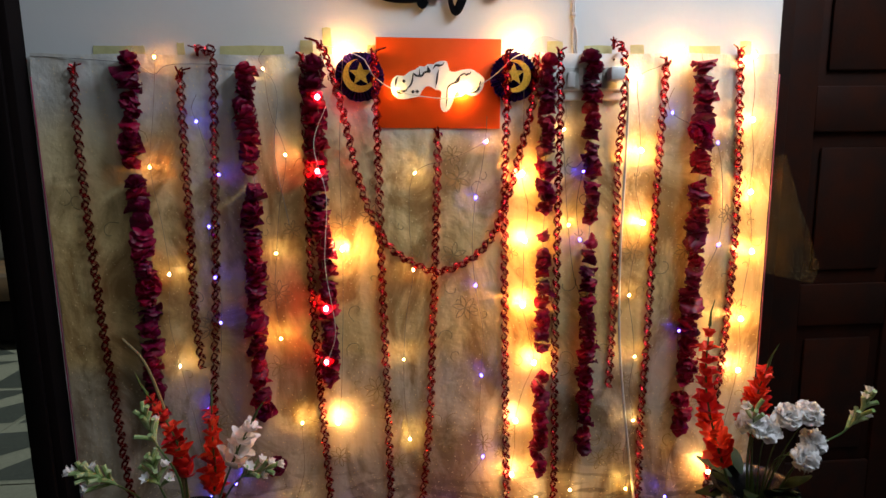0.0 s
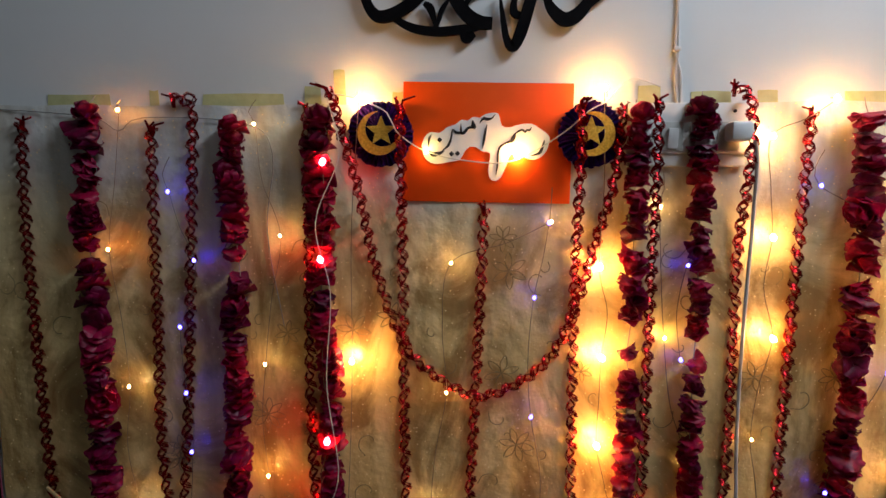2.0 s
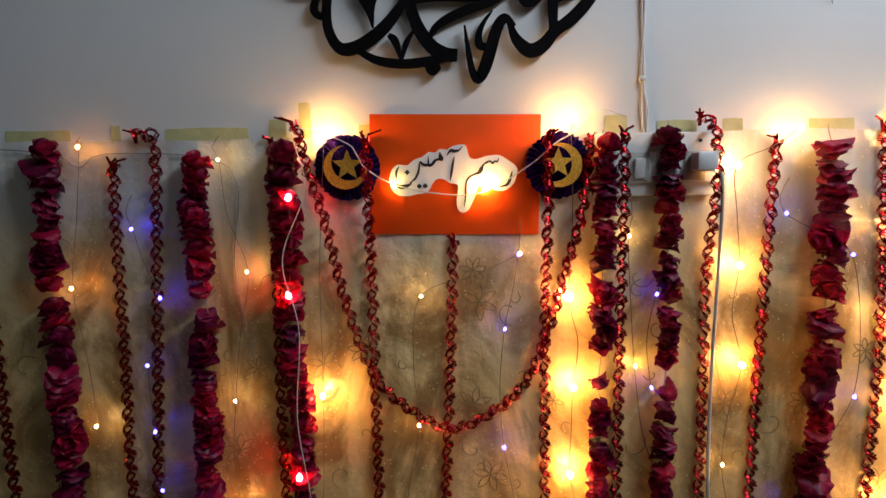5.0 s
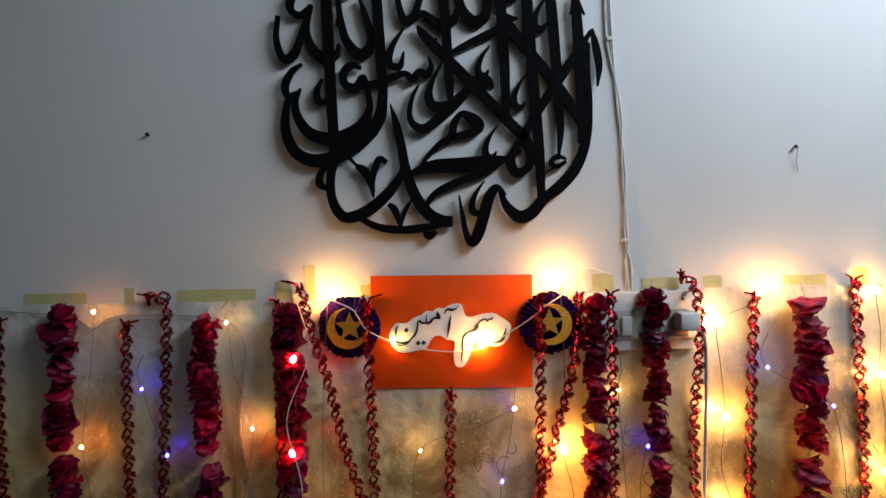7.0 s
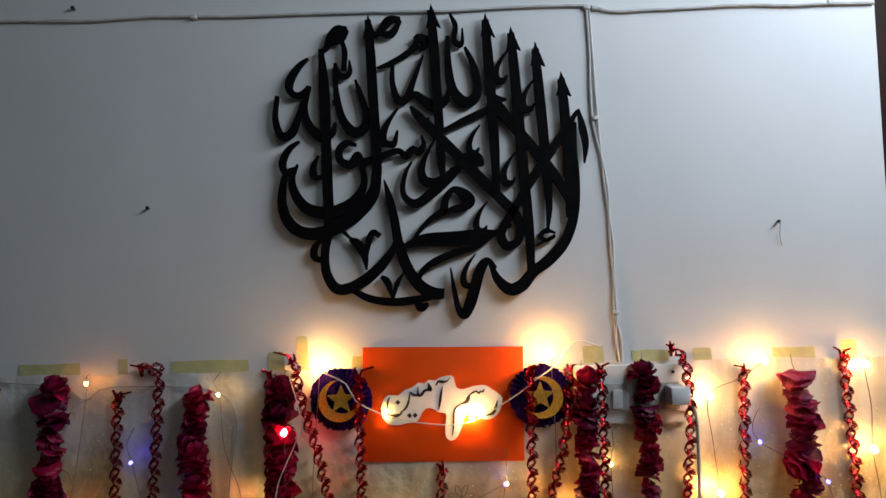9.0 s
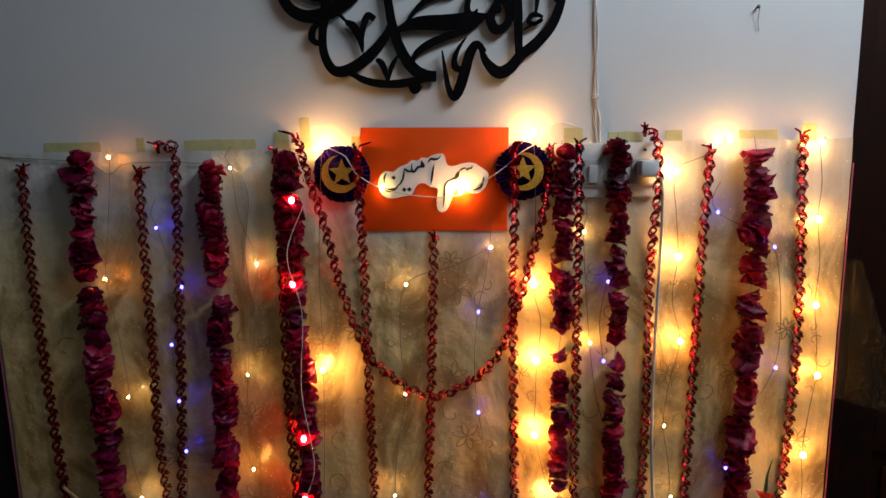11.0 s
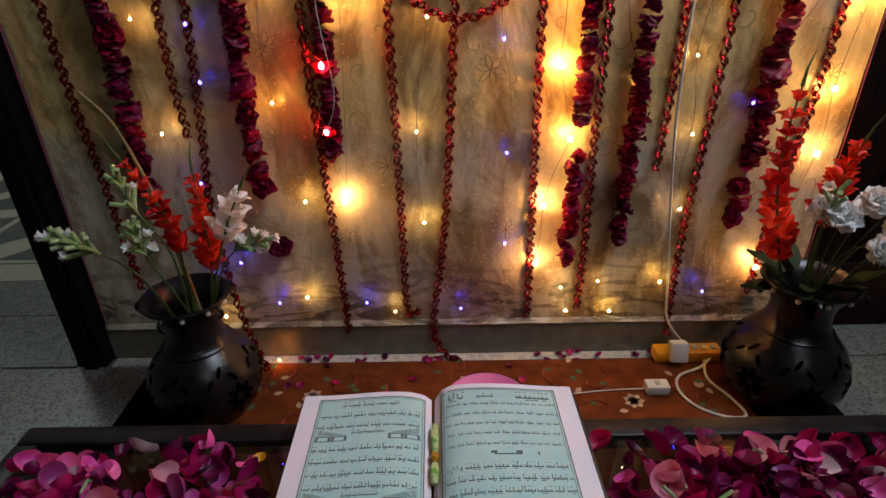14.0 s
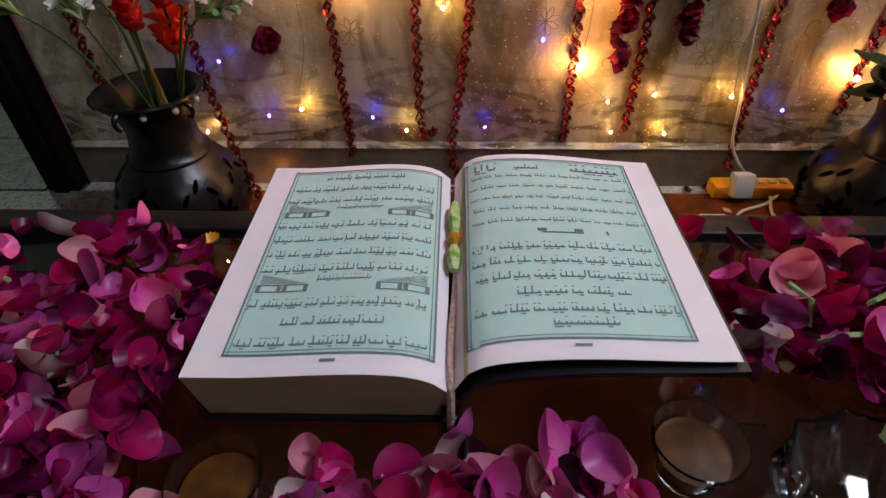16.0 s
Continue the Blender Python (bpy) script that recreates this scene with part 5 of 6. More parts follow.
def gladiolus(pts, start, seed, colour="glad", size=1.0, n=9, label="red-orange gladiolus spike standing in the vase"):
    r = random.Random(seed)
    t, path = stem_thing("gladiolus", pts, label)
    for i in range(n):
        u = start + (1 - start) * i / n
        p, d = along(path, u)
        k = size * (1.15 - 0.75 * i / n)
        f = Shape()
        m = frame_at(p, d, i * 137)
        for j in range(6):
            petal_points(f, m @ pose(0, 0, 0, 0, 0, j * 60 + r.uniform(-15, 15)) @ pose(0.003, 0, 0, r.uniform(-20, 20), -r.uniform(36, 68), 0), 0.050 * k, 0.0185 * k, 0.009, r.uniform(-0.014, 0.004), 5, 5, p)
        part("blossom", f, M[colour], t, weld=True)
        part("calyx", Shape().tube([p, p + d * 0.012 * k, p + d * 0.028 * k + m.to_3x3() @ Vector((0.006, 0, 0))], 0.0045 * k, 6, taper=lambda v: 1 - 0.8 * v), M["stem"], t)
    tip = Shape()
    p, d = along(path, 0.99)
    tip.tube([p, p + d * 0.03, p + d * 0.06 + Vector((0.006, 0, 0))], 0.0035, 6, taper=lambda v: 1 - 0.85 * v)
    part("bud_tip", tip, M["stem"], t)
    return t


def tuberose(pts, seed, label="pale green tuberose stem with half-open buds in the vase", count=12, white=0.22):
    r = random.Random(seed)
    t, path = stem_thing("tuberose", pts, label)
    for i in range(count):
        u = 0.80 + 0.20 * i / count
        p, d = along(path, u)
        m = frame_at(p, d, i * 137) @ pose(0, 0, 0, 0, r.uniform(18, 48) * (1 - 0.6 * i / count), 0)
        ln = r.uniform(0.036, 0.056) * (1 - 0.4 * i / count)
        s = Shape()
        tip = r.random() < white
        s.tube([m @ Vector((0, 0, 0)), m @ Vector((0, 0.001, ln * 0.5)), m @ Vector((0.005, 0, ln))], 0.0058, 7, taper=lambda v: 0.35 + 0.75 * v * (1.6 - v))
        part("bud", s, M["bud"], t)
        if tip:
            f = Shape()
            for j in range(6):
                petal_points(f, m @ pose(0, 0, ln * 0.9, 0, 0, j * 60) @ pose(0, 0, 0, 0, -r.uniform(35, 65), 0), 0.017, 0.0060, 0.002, 0.0, 3, 3, m @ Vector((0, 0, ln * 0.88)))
            part("blossom", f, M["white_petal"], t, weld=True)
    return t


def carnation(pts, seed, size=1.0, label="white ruffled carnation in the vase"):
    r = random.Random(seed)
    t, path = stem_thing("carnation", pts, label, 0.0025)
    p, d = along(path, 1.0)
    f = Shape()
    for i in range(90):
        tilt = 90 - 105 * math.sqrt(r.random())
        m = frame_at(p, d, r.uniform(0, 360)) @ pose(0, 0, 0.0, 0, -tilt, 0) @ pose(0, 0, 0, r.uniform(-50, 50), 0, 0)
        petal_points(f, m, size * r.uniform(0.024, 0.033), size * 0.013, r.uniform(-0.010, 0.010), r.uniform(-0.010, 0.010), 4, 5, p)
    part("head", f, M["white_petal"], t, "ruffled white flower head", weld=True)
    part("calyx", Shape().tube([p - d * 0.02, p - d * 0.008, p + d * 0.004], 0.006 * size, 7), M["stem"], t)
    return t


a = Vector((V1[0], V1[1], 0.22))
c = Vector((V2[0], V2[1], 0.23))
tuberose([a + Vector((-0.02, 0, 0)), (-0.630, 1.14, 0.39), (-0.672, 1.10, 0.47), (-0.712, 1.075, 0.51)], 1, count=16)
tuberose([a + Vector((0.01, 0.01, 0)), (-0.585, 1.13, 0.40), (-0.592, 1.11, 0.46), (-0.596, 1.10, 0.515)], 2, white=0.3)
tuberose([a + Vector((0.0, 0, 0)), (-0.575, 1.17, 0.42), (-0.610, 1.15, 0.53), (-0.622, 1.14, 0.60)], 3, count=10)
gladiolus([a + Vector((0, 0.02, 0)), (-0.585, 1.22, 0.42), (-0.60, 1.21, 0.52), (-0.618, 1.19, 0.585), (-0.632, 1.18, 0.625)], 0.45, 4, size=0.75)
gladiolus([a + Vector((0.03, 0.02, 0)), (-0.515, 1.20, 0.40), (-0.505, 1.18, 0.50), (-0.497, 1.17, 0.60)], 0.40, 5, size=0.75)
t0, p0 = stem_thing("dry_spike", [a + Vector((0.01, 0.03, 0)), (-0.60, 1.23, 0.45), (-0.625, 1.23, 0.58), (-0.650, 1.22, 0.68), (-0.685, 1.21, 0.735)], "dry bent spike tip of a gladiolus in the vase", 0.0065, "dry")
gladiolus([a + Vector((0.03, 0, 0)), (-0.49, 1.17, 0.40), (-0.445, 1.15, 0.50), (-0.405, 1.14, 0.575)], 0.66, 6, "white_petal", 1.0, 4, "white gladiolus spike leaning from the vase")
tuberose([a + Vector((0.03, 0, 0)), (-0.48, 1.15, 0.39), (-0.43, 1.13, 0.455), (-0.375, 1.12, 0.475)], 7, count=9, white=0.45)
gladiolus([c + Vector((-0.03, 0, 0)), (0.635, 1.20, 0.42), (0.590, 1.18, 0.55), (0.575, 1.17, 0.64), (0.572, 1.16, 0.74)], 0.30, 8, size=0.92, n=12)
gladiolus([c + Vector((0.01, 0.02, 0)), (0.715, 1.20, 0.45), (0.705, 1.18, 0.56), (0.712, 1.16, 0.64)], 0.55, 9, size=0.9)
for i, (fx, fz, fy) in enumerate(((0.800, 0.530, 1.14), (0.750, 0.525, 1.14), (0.705, 0.497, 1.14), (0.815, 0.464, 1.14), (0.783, 0.438, 1.12), (0.668, 0.512, 1.14))):
    carnation([c + Vector((0.01, 0, 0)), (0.5 * fx + 0.37, 1.18, 0.40), (fx, fy, fz)], 20 + i, 1.05)
tuberose([c + Vector((0.03, 0, 0)), (0.80, 1.15, 0.42), (0.875, 1.12, 0.50), (0.91, 1.11, 0.575)], 30, count=10, white=0.4)
tuberose([c + Vector((-0.01, 0, 0)), (0.68, 1.16, 0.42), (0.660, 1.12, 0.55), (0.64, 1.11, 0.575)], 31, count=6, white=0.1)
leafs = Shape()
for i in range(11):
    a2 = rr.uniform(0, 6.28)
    petal_points(leafs, Matrix.Translation((0.0, 0.0, 0.0)) @ pose(0.05 * math.cos(a2), 0.05 * math.sin(a2), rr.uniform(0.06, 0.10), 0, 0, math.degrees(a2)) @ pose(0, 0, 0, rr.uniform(-30, 30), -rr.uniform(-10, 60), 0), 0.09, 0.016, 0.006, -0.02, 5, 4)
lv = thing("foliage", "dark green leaves among the flowers in the vase", "leaves", at=c)
part("leaves", leafs, M["leaf"], lv)

# ---- low table with the book ----
TZ = 0.372


def low_table(x0, x1, y0, y1):
    t = thing("low_table", "low black lacquered table with a smoked glass top", "table", at=((x0 + x1) / 2, (y0 + y1) / 2, 0.0095))
    hx, hy, h = (x1 - x0) / 2, (y1 - y0) / 2, TZ - 0.0095
    b = 0.032
    part("frame_rail", Shape().box(-hx, hx, hy - b, hy, h - 0.04, h + 0.004, 0.004), M["black_frame"], t)
    part("frame_rail", Shape().box(-hx, hx, -hy, -hy + b, h - 0.04, h + 0.004, 0.004), M["black_frame"], t)
    part("frame_rail", Shape().box(-hx, -hx + b, -hy + b, hy - b, h - 0.04, h + 0.004, 0.004), M["black_frame"], t)
    part("frame_rail", Shape().box(hx - b, hx, -hy + b, hy - b, h - 0.04, h + 0.004, 0.004), M["black_frame"], t)
    g = part("glass_top", Shape().box(-hx + b, hx - b, -hy + b, hy - b, h - 0.008, h, 0.001), M["smoked"], t, "smoked glass pane")
    g.visible_shadow = False
    for sx in (-1, 1):
        for sy in (-1, 1):
            x, y = sx * (hx - 0.035), sy * (hy - 0.035)
            part("leg", Shape().box(x - 0.025, x + 0.025, y - 0.025, y + 0.025, 0, h - 0.04, 0.004), M["black_frame"], t)
    return t


low_table(-0.61, 0.575, 0.12, 0.766)


def page_height(u, left):
    """Height of the open page above the cover, u from the gutter to the outer edge."""
    if left:
        return 0.058 + 0.007 * math.sin(math.pi * min(1, u * 1.25)) * (1 - u) - 0.012 * math.exp(-u * 16)
    return 0.066 + 0.012 * math.sin(math.pi * min(1.0, u * 0.9 + 0.06)) * (1 - u) ** 0.8 - 0.002 * u - 0.022 * math.exp(-u * 24)


def book():
    cx, y0, y1 = -0.055, 0.515, 0.757
    t = thing("open_book", "thick open book with green tinted pages of black script", "book", at=(cx, (y0 + y1) / 2, TZ + 0.0015))
    t.rotation_euler = (0, 0, radians(0.6))
    hy = (y1 - y0) / 2
    wl, wr = 0.164, 0.176

    def turned(sign, u, y):
        """The right leaf lies a little askew: its near edge draws back towards the outside."""
        return y + (0.011 * u * (hy - y) / (2 * hy) if sign > 0 else 0)

    def block(sign, width, bottom, name):
        s = Shape()
        n = 20
        for i in range(n + 1):
            u = i / n
            x = sign * (0.002 + width * u)
            top = page_height(u, sign < 0)
            bot = bottom(u)
            for y in (-hy, hy):
                y2 = turned(sign, u, y)
                s.v += [(x, y2 + (0.012 if y < 0 else 0), bot), (x, y2, top)]
        for i in range(n):
            a, b2 = 4 * i, 4 * i + 4
            s.f += [(a + 1, b2 + 1, b2 + 3, a + 3), (a, a + 2, b2 + 2, b2), (a, b2, b2 + 1, a + 1), (a + 2, a + 3, b2 + 3, b2 + 2)]
        s.f += [(0, 1, 3, 2), (4 * n, 4 * n + 2, 4 * n + 3, 4 * n + 1)]
        return part(name, s, M["page_edge"], t, "stack of cream page edges")

    block(-1, wl, lambda u: 0.004, "page_block")
    block(1, wr, lambda u: page_height(u, False) - 0.010 * (1 - 0.6 * u), "page_block")

    def skin(sign, width, m, name, x_in, x_out, y_in, y_out, lift, label=""):
        s = Shape()
        n = 18
        for i in range(n + 1):
            u = x_in + (x_out - x_in) * i / n
            for y in (y_in, y_out):
                s.v.append((sign * (0.002 + width * u), turned(sign, u, y), page_height(u, sign < 0) + lift))
        for i in range(n):
            s.f.append((2 * i, 2 * i + 2, 2 * i + 3, 2 * i + 1))
        return part(name, s, m, t, label)

    for sign, width in ((-1, wl), (1, wr)):
        skin(sign, width, M["page"], "page", 0.0, 1.0, -hy, hy, 0.0006, "white page margin")
        skin(sign, width, M["page_tint"], "tinted_panel", 0.045, 0.87, -hy + 0.016, hy - 0.009, 0.0010, "pale green printed panel")
        ink = Shape()

        def bar(u0, u1, ya, yb, lift=0.0014):
            k = max(1, int((u1 - u0) * 18))
            o = len(ink.v)
            for i in range(k + 1):
                u = u0 + (u1 - u0) * i / k
                z = page_height(u, sign < 0) + lift
                ink.v += [(sign * (0.002 + width * u), turned(sign, u, ya), z), (sign * (0.002 + width * u), turned(sign, u, yb), z)]
            for i in range(k):
                ink.f.append((o + 2 * i, o + 2 * i + 2, o + 2 * i + 3, o + 2 * i + 1))

        ya, yb = -hy + 0.016, hy - 0.009
        for off, th in ((0.0, 0.0014), (0.0032, 0.0006)):
            bar(0.045, 0.87, yb - off - th, yb - off)
            bar(0.045, 0.87, ya + off, ya + off + th)
            du = off / width
            bar(0.045 + du, 0.045 + du + th / width, ya, yb)
            bar(0.87 - du - th / width, 0.87 - du, ya, yb)
        r = random.Random(11 if sign < 0 else 12)
        rows = 12 if sign < 0 else 13

        def word(u, e, y, k):
            """A word as plain bars: a base line, upright bars and short bars above and below."""
            bar(u, e, y - 0.0024 * k, y - 0.0008 * k)
            v = u
            while v < e:
                tall = r.choice((0.0006, 0.0010, 0.0018, 0.0040)) * k
                bar(v, v + 0.0055 * k, y - 0.0012 * k, y + tall)
                if r.random() < 0.35:
                    bar(v, min(e, v + 0.016 * k), y - 0.0046 * k, y - 0.0036 * k)
                if r.random() < 0.45:
                    bar(v, v + 0.010 * k, y + 0.0042 * k, y + 0.0050 * k)
                v += r.uniform(0.015, 0.028) * k

        for k in range(rows):
            y = yb - 0.012 - (yb - ya - 0.022) * k / (rows - 1)
            lo, hi = 0.075, 0.845
            if sign > 0 and k == 0:
                for u0, u1 in ((0.10, 0.20), (0.30, 0.42), (0.58, 0.82)):
                    word(u0, u1, y - 0.003, 1.6 if u0 > 0.5 or u0 < 0.2 else 1.0)
                continue
            if sign > 0 and k in (6, 12):
                if k == 6:
                    bar(0.38, 0.56, y - 0.001, y + 0.0008)
                    bar(0.52, 0.56, y - 0.001, y + 0.005)
                    bar(0.36, 0.40, y + 0.0012, y + 0.005)
                    bar(0.66, 0.67, y - 0.001, y + 0.004)
                else:
                    word(0.36, 0.60, y + 0.004, 1.0)
                continue
            if sign < 0 and k in (3, 8):
                for u0, u1 in ((0.09, 0.30), (0.62, 0.83)):
                    bar(u0, u1, y - 0.0060, y - 0.0048)
                    bar(u0, u1, y + 0.0008, y + 0.0020)
                    for q in (0, 0.44, 0.56, 1):
                        w = u0 + (u1 - u0) * q
                        bar(w - 0.010, w + 0.010, y - 0.0060, y + 0.0020)
                    for q in range(9):
                        w = (u1 - u0) * (1 - q / 9) / 2
                        side = u0 if u0 < 0.5 else u1
                        if side == u0:
                            bar(u0, u0 + 2 * w, y + 0.0030 + 0.0011 * q, y + 0.0034 + 0.0011 * q)
                        else:
                            bar(u1 - 2 * w, u1, y + 0.0030 + 0.0011 * q, y + 0.0034 + 0.0011 * q)
                word(0.34, 0.58, y + 0.007, 0.7)
                continue
            if (k == 0 and sign < 0) or k == 10:
                lo, hi = 0.24, 0.68
            size = 0.62 if sign > 0 and k <= 5 else 1.0
            u = lo + r.uniform(0, 0.02)
            while u < hi:
                e = min(u + r.uniform(0.04, 0.10) * size, hi)
                word(u, e, y, size)
                u = e + r.uniform(0.010, 0.020)
        bar(0.42, 0.48, -hy + 0.010, -hy + 0.012)
        tagged(part("print", ink, M["print"], t, "black printed bars in rows", False), kind="stuff")
    # covers
    part("cover_board", Shape().box(-wl - 0.006, 0.0, -hy + 0.008, hy + 0.004, 0.0, 0.004, 0.0012), M["cover"], t)
    s = Shape()
    n = 14
    for i in range(n + 1):
        u = i / n
        x = 0.002 + (wr + 0.005) * u
        z = page_height(min(1, u), False) - 0.0105 * (1 - 0.6 * u)
        for y in (-hy - 0.004, hy + 0.004):
            s.v += [(x, turned(1, u, y), z - 0.004), (x, turned(1, u, y), z)]
    for i in range(n):
        p, q = 4 * i, 4 * i + 4
        s.f += [(p + 1, q + 1, q + 3, p + 3), (p, p + 2, q + 2, q), (p, q, q + 1, p + 1), (p + 2, p + 3, q + 3, q + 2)]
    s.f += [(0, 1, 3, 2), (4 * n, 4 * n + 2, 4 * n + 3, 4 * n + 1)]
    part("cover_board", s, M["cover"], t)
    part("spine", Shape().box(-0.006, 0.006, -hy - 0.003, hy + 0.003, 0.0, 0.022, 0.003), M["cover"], t)
    return t


book()
prop = thing("book_prop", "dark wooden support under the book cover", "book stand", at=(0.04, 0.645, TZ + 0.0008))
part("block", Shape().box(-0.075, 0.075, -0.06, 0.09, 0.0, 0.050, 0.003), M["frame_wood"], prop)
mk = thing("beaded_bookmark", "pink cord bookmark with green and amber beads in the gutter", "bookmark", at=(-0.053, 0.60, TZ + 0.05))
part("cord", Shape().tube(smooth_path([(0.002, 0.145, -0.012), (0.0, 0.10, 0.0), (0.002, 0.02, 0.0), (-0.001, -0.05, 0.0), (0.0, -0.085, -0.004), (0.0, -0.092, -0.03)], 0.008), 0.0028, 6), M["tassel_pink"], mk)
for y0, y1, key in ((0.105, 0.062, "tassel_green"), (0.060, 0.048, "tassel_gold"), (0.046, 0.018, "tassel_green")):
    part("bead", Shape().tube([(0.0, y0, 0.006), (0.0, y0 * 0.7 + y1 * 0.3, 0.0075), (0.0, y0 * 0.3 + y1 * 0.7, 0.0075), (0.0, y1, 0.006)], 0.0048, 8, taper=lambda v: 0.7 + 0.5 * math.sin(math.pi * v)), M[key], mk)

# ---- loose petals ----


# where glasses stand among the petals: x, y, radius
CUPS = ((-0.186, 0.462, 0.034), (0.094, 0.492, 0.036), (0.182, 0.445, 0.064))


def petal_pile(name, label, mat, count, seed, regions, big=1.0):
    r = random.Random(seed)
    s = Shape()
    for _ in range(count):
        x0, x1, y0, y1, h = r.choice(regions)
        x, y = r.uniform(x0, x1), r.uniform(y0, y1)
        z = TZ + 0.007 + h * r.random() ** 1.3
        if any(math.hypot(x - cx, y - cy) < cr for cx, cy, cr in CUPS):
            continue
        k = big * r.uniform(0.7, 1.25)
        m = pose(x, y, z, r.uniform(-65, 65), r.uniform(-65, 65), r.uniform(0, 360))
        ln, wd = 0.0150 * k, 0.0132 * k
        cup, curl = r.uniform(0.003, 0.015) * k, r.uniform(-0.006, 0.012) * k
        fold, wob = r.uniform(-0.003, 0.006) * k, r.uniform(0, 6)
        pts, faces = [(0, 0, 0)], []
        seg, rings = 18, 4
        for i in range(1, rings + 1):
            rho = i / rings
            for j in range(seg):
                a = 2 * math.pi * j / seg
                x, y = rho * math.cos(a), rho * math.sin(a)
                narrow = 0.62 + 0.38 * min(1, (x + 1) / 1.3)
                z = cup * (x * x * 0.7 + y * y) + curl * max(0, x) ** 2 + fold * abs(y) + 0.0009 * k * math.sin(3 * a + wob) * rho * rho
                pts.append((ln * x, wd * y * narrow, z))
        for j in range(seg):
            faces.append((0, 1 + j, 1 + (j + 1) % seg))
            for i in range(rings - 1):
                b, c = 1 + i * seg, 1 + (i + 1) * seg
                faces.append((b + j, c + j, c + (j + 1) % seg, b + (j + 1) % seg))
        s.add(pts, faces, m)
        for q in range(len(s.v) - len(pts), len(s.v)):
            if s.v[q][2] < TZ + 0.003:
                s.v[q] = (s.v[q][0], s.v[q][1], TZ + 0.003 + 0.0004 * r.random())
    return tagged(part(name, s, mat, weld=True), label, "petals", kind="stuff")


L = [(-0.56, -0.25, 0.42, 0.70, 0.035), (-0.52, -0.24, 0.40, 0.66, 0.045), (-0.60, -0.30, 0.35, 0.60, 0.03)]
R = [(0.155, 0.53, 0.56, 0.70, 0.035), (0.20, 0.53, 0.53, 0.66, 0.04), (0.32, 0.56, 0.40, 0.66, 0.03)]
F = [(-0.16, 0.06, 0.44, 0.49, 0.014), (-0.24, 0.12, 0.39, 0.46, 0.014)]
petal_pile("rose_petals", "heap of dark crimson rose petals on the glass table", M["petal"], 820, 1, L + R)
petal_pile("rose_petals", "magenta rose petals scattered over the heap", M["petal_bright"], 300, 2, L + R)
petal_pile("rose_petals", "large pink rose petals lying on the heap", M["petal_pink"], 64, 3, L + R + F + [(-0.45, -0.28, 0.5, 0.66, 0.055), (0.2, 0.5, 0.5, 0.66, 0.05)], 1.25)
petal_pile("rose_petals", "pale curled rose petals among the others", M["petal_white"], 40, 4, L + R + F, 1.25)
petal_pile("rose_petals", "magenta petals lying in front of the book", M["petal_bright"], 34, 6, F + [(-0.05, 0.05, 0.45, 0.51, 0.03)])
petal_pile("rose_petals", "dark crimson petals lying in front of the book", M["petal"], 38, 7, F)
petal_pile("rose_petals", "pink rose petals lying in front of the book", M["petal_pink"], 14, 12, F, 1.15)
petal_pile("rose_petals", "pale curled petals lying in front of the book", M["petal_white"], 10, 13, F, 1.2)
r9 = random.Random(9)
scat = Shape()
for _ in range(34):
    x, y = r9.uniform(-0.45, 0.5), r9.choice((r9.uniform(1.355, 1.385), r9.uniform(1.13, 1.34)))
    z = 0.006 if y > 1.353 else 0.013
    petal_points(scat, pose(x, y, z, r9.uniform(-15, 15), r9.uniform(-15, 15), r9.uniform(0, 360)), 0.020, 0.010, 0.005, 0.004, 4, 5)
tagged(part("fallen_petals", scat, M["petal"]), "few crimson petals fallen along the wall foot", "petals", kind="stuff")
bits = Shape()
for _ in range(20):
    x, y = r9.choice(((r9.uniform(-0.5, -0.27), r9.uniform(0.48, 0.68)), (r9.uniform(0.2, 0.5), r9.uniform(0.48, 0.68))))
    a3 = r9.uniform(0, 6.28)
    bits.tube([(x, y, TZ + 0.03), (x + 0.012 * math.cos(a3), y + 0.012 * math.sin(a3), TZ + 0.045), (x + 0.03 * math.cos(a3 + 0.4), y + 0.03 * math.sin(a3 + 0.4), TZ + 0.046)], 0.0022, 5)
tagged(part("stalk_bits", bits, M["bud"]), "pale green stalk bits among the petals", "stalks", kind="stuff")
marigold = Shape()
for i in range(14):
    petal_points(marigold, pose(-0.262, 0.672, TZ + 0.036, 0, 0, i * 26) @ pose(0, 0, 0, 0, -35, 0), 0.011, 0.003, 0.001, 0, 3, 3)
tagged(part("marigold", marigold, M["yellow"]), "small orange marigold head on the petals", "flower")

# ---- glass cups ----


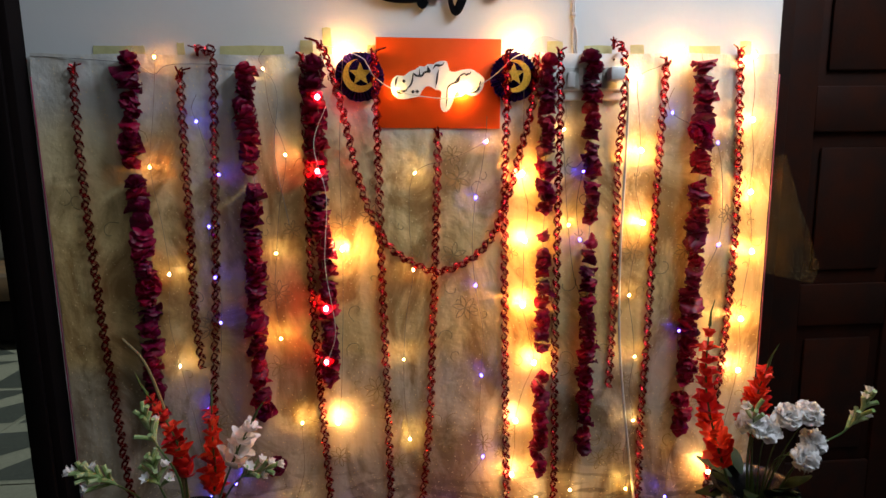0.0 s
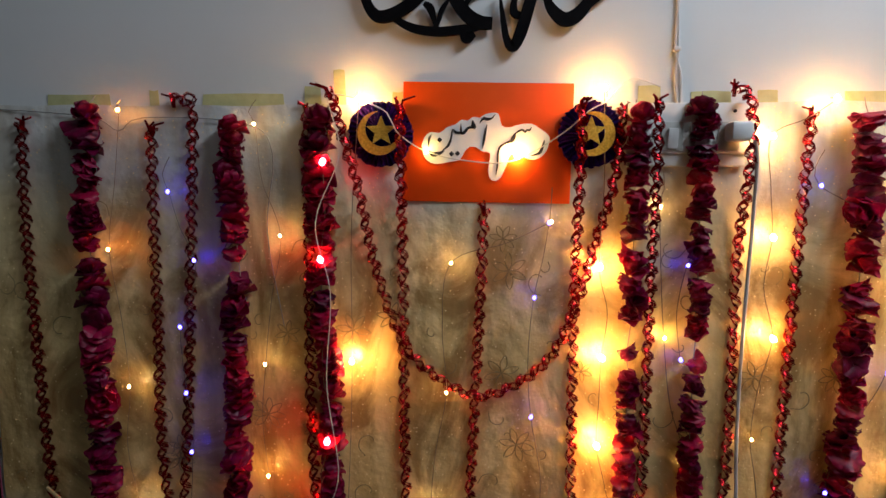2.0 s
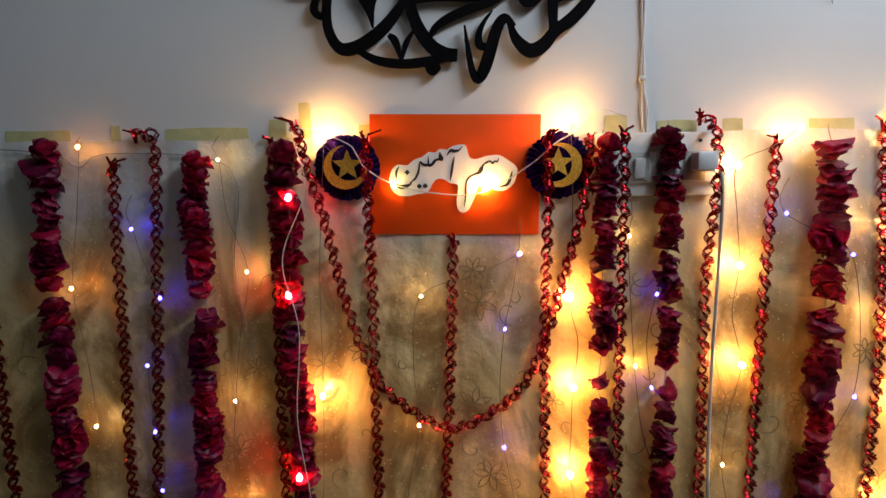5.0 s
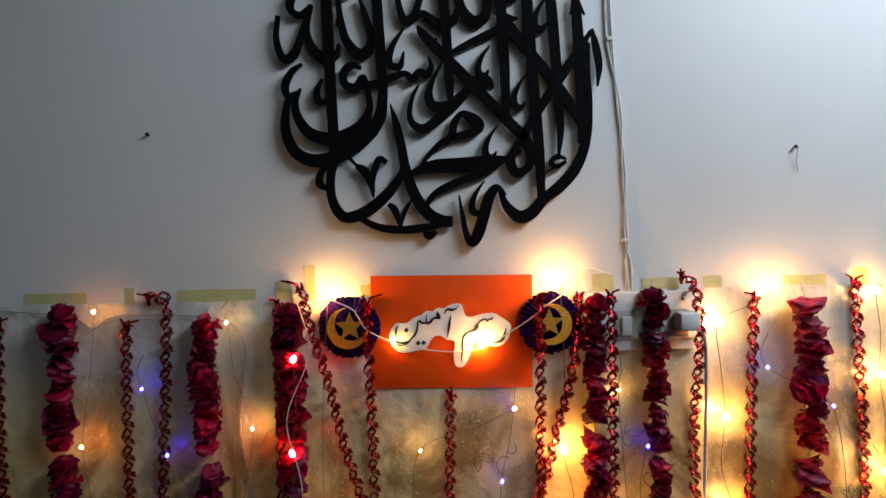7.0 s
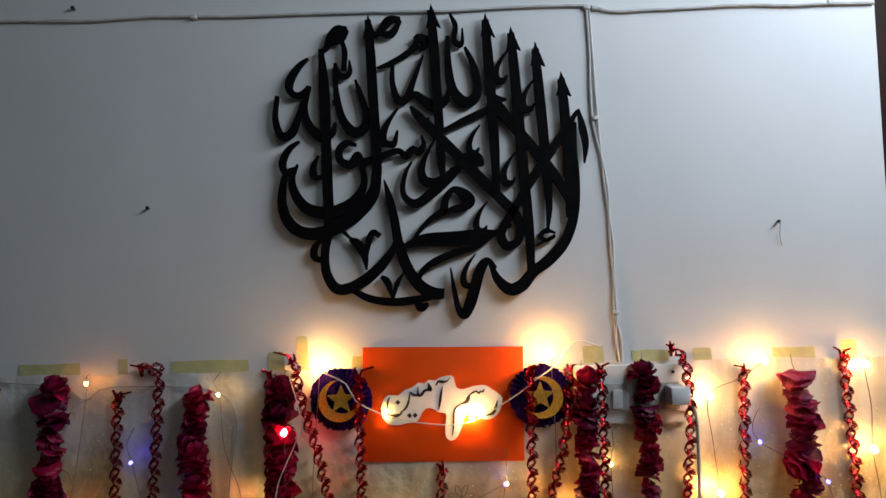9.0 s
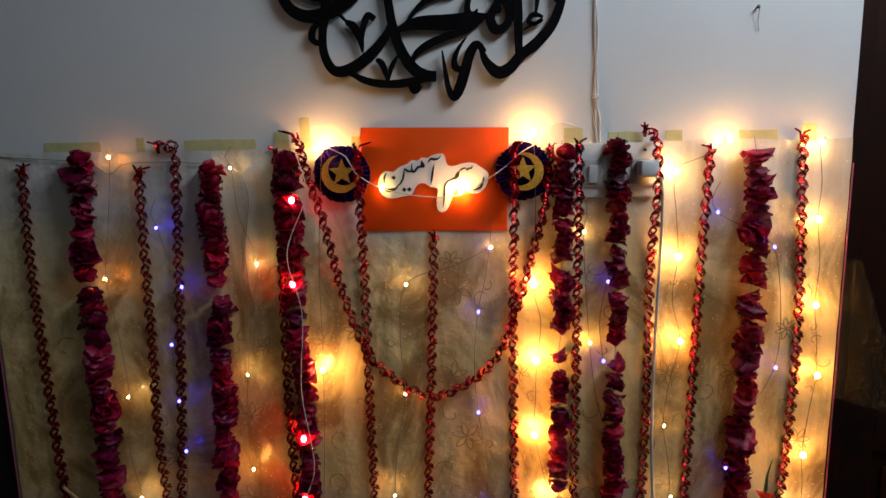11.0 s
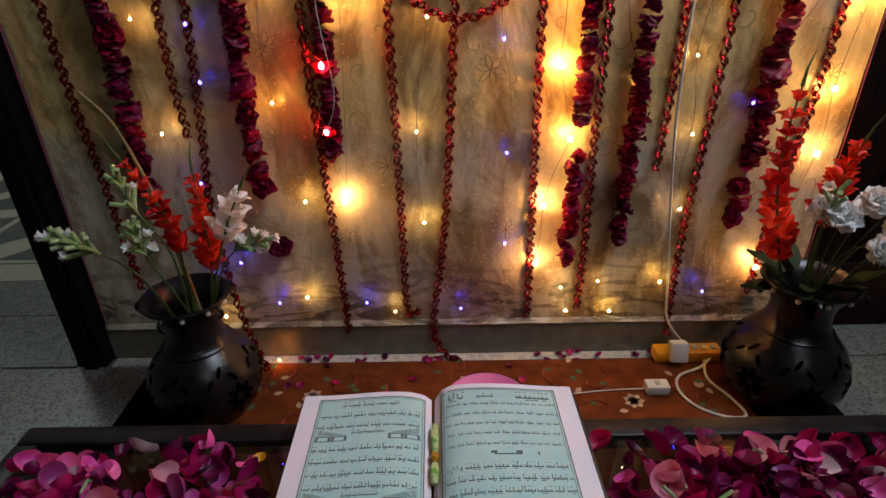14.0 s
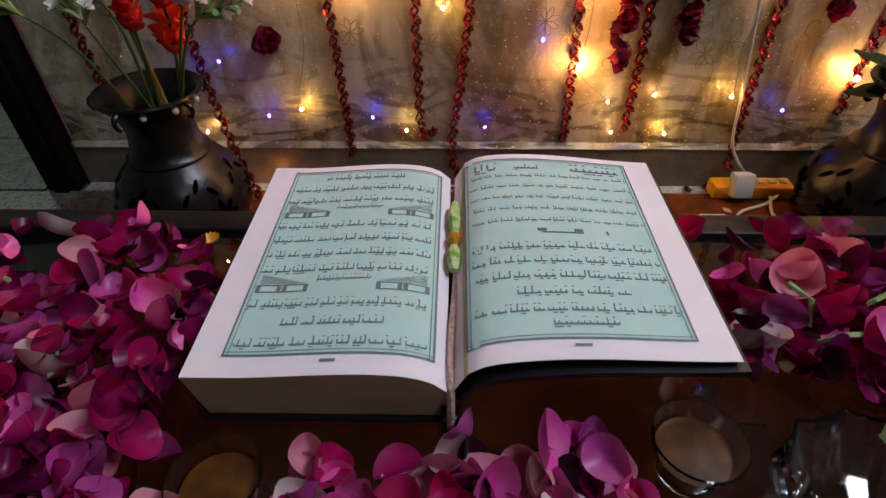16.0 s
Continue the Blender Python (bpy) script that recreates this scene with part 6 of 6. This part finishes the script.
def cup(x, y, k, label):
    t = thing("glass_cup", label, "cup", "glass cups", at=(x, y, TZ + 0.001))
    part("cup_wall", Shape().lathe([(0.0005, 0), (0.022 * k, 0), (0.027 * k, 0.012 * k), (0.034 * k, 0.036 * k), (0.037 * k, 0.050 * k), (0.0355 * k, 0.051 * k), (0.032 * k, 0.036 * k), (0.025 * k, 0.013 * k), (0.0005, 0.006 * k)], 32), M["glass"], t, "clear glass wall")
    part("wax", Shape().lathe([(0.0005, 0.0075 * k), (0.0235 * k, 0.0135 * k), (0.030 * k, 0.034 * k), (0.0005, 0.036 * k)], 28), M["amber"], t, "amber wax filling")
    return t


cup(-0.186, 0.462, 0.74, "small glass cup with amber wax in the petals")
cup(0.094, 0.492, 0.76, "small glass cup with amber wax beside the book")
bowl = thing("crystal_bowl", "clear cut-glass bowl standing on the table", "bowl", at=(0.182, 0.445, TZ + 0.001))
part("bowl_wall", Shape().lathe([(0.0005, 0), (0.03, 0), (0.045, 0.012), (0.058, 0.032), (0.062, 0.046), (0.059, 0.046), (0.052, 0.030), (0.04, 0.014), (0.0005, 0.006)], 36, ripple=lambda t, z: 1 + 0.05 * math.cos(12 * t) * min(1, z / 0.02)), M["glass"], bowl, "faceted clear glass", False)

# ---- far room behind the opening ----


def sofa(x, y):
    t = thing("sofa", "brown cloth covered sofa in the far room", "sofa", at=(x, y, 0))
    part("base", Shape().box(-0.95, 0.95, 0.0, 0.8, 0.06, 0.30, 0.02), M["frame_wood"], t, "dark wooden base")
    part("seat", Shape().box(-0.93, 0.93, -0.02, 0.62, 0.30, 0.47, 0.05), M["sofa"], t, "brown seat cushion")
    part("backrest", Shape().box(-0.93, 0.93, 0.58, 0.80, 0.44, 0.92, 0.06), M["sofa_pale"], t, "pale backrest")
    for s in (-1, 1):
        part("armrest", Shape().box(s * 0.98 - 0.08, s * 0.98 + 0.08, 0.0, 0.8, 0.06, 0.62, 0.04), M["sofa"], t)
        for q in (0.06, 0.72):
            part("foot", Shape().box(s * 0.85 - 0.03, s * 0.85 + 0.03, q, q + 0.06, 0.0, 0.06, 0.004), M["frame_wood"], t)
    return t


sofa(-2.45, 3.45)
cs = Shape()
nn = 90
for i in range(nn + 1):
    x = -3.5 + 2.2 * i / nn
    y = 4.5 + 0.03 * math.sin(i * 0.75) + 0.012 * math.sin(i * 1.9)
    cs.v += [(x, y, 0.004), (x, y, 2.4)]
for i in range(nn):
    cs.f.append((2 * i, 2 * i + 2, 2 * i + 3, 2 * i + 1))
tagged(part("curtain", cs, M["curtain"]), "grey pleated curtain hanging in the far room", "curtain")
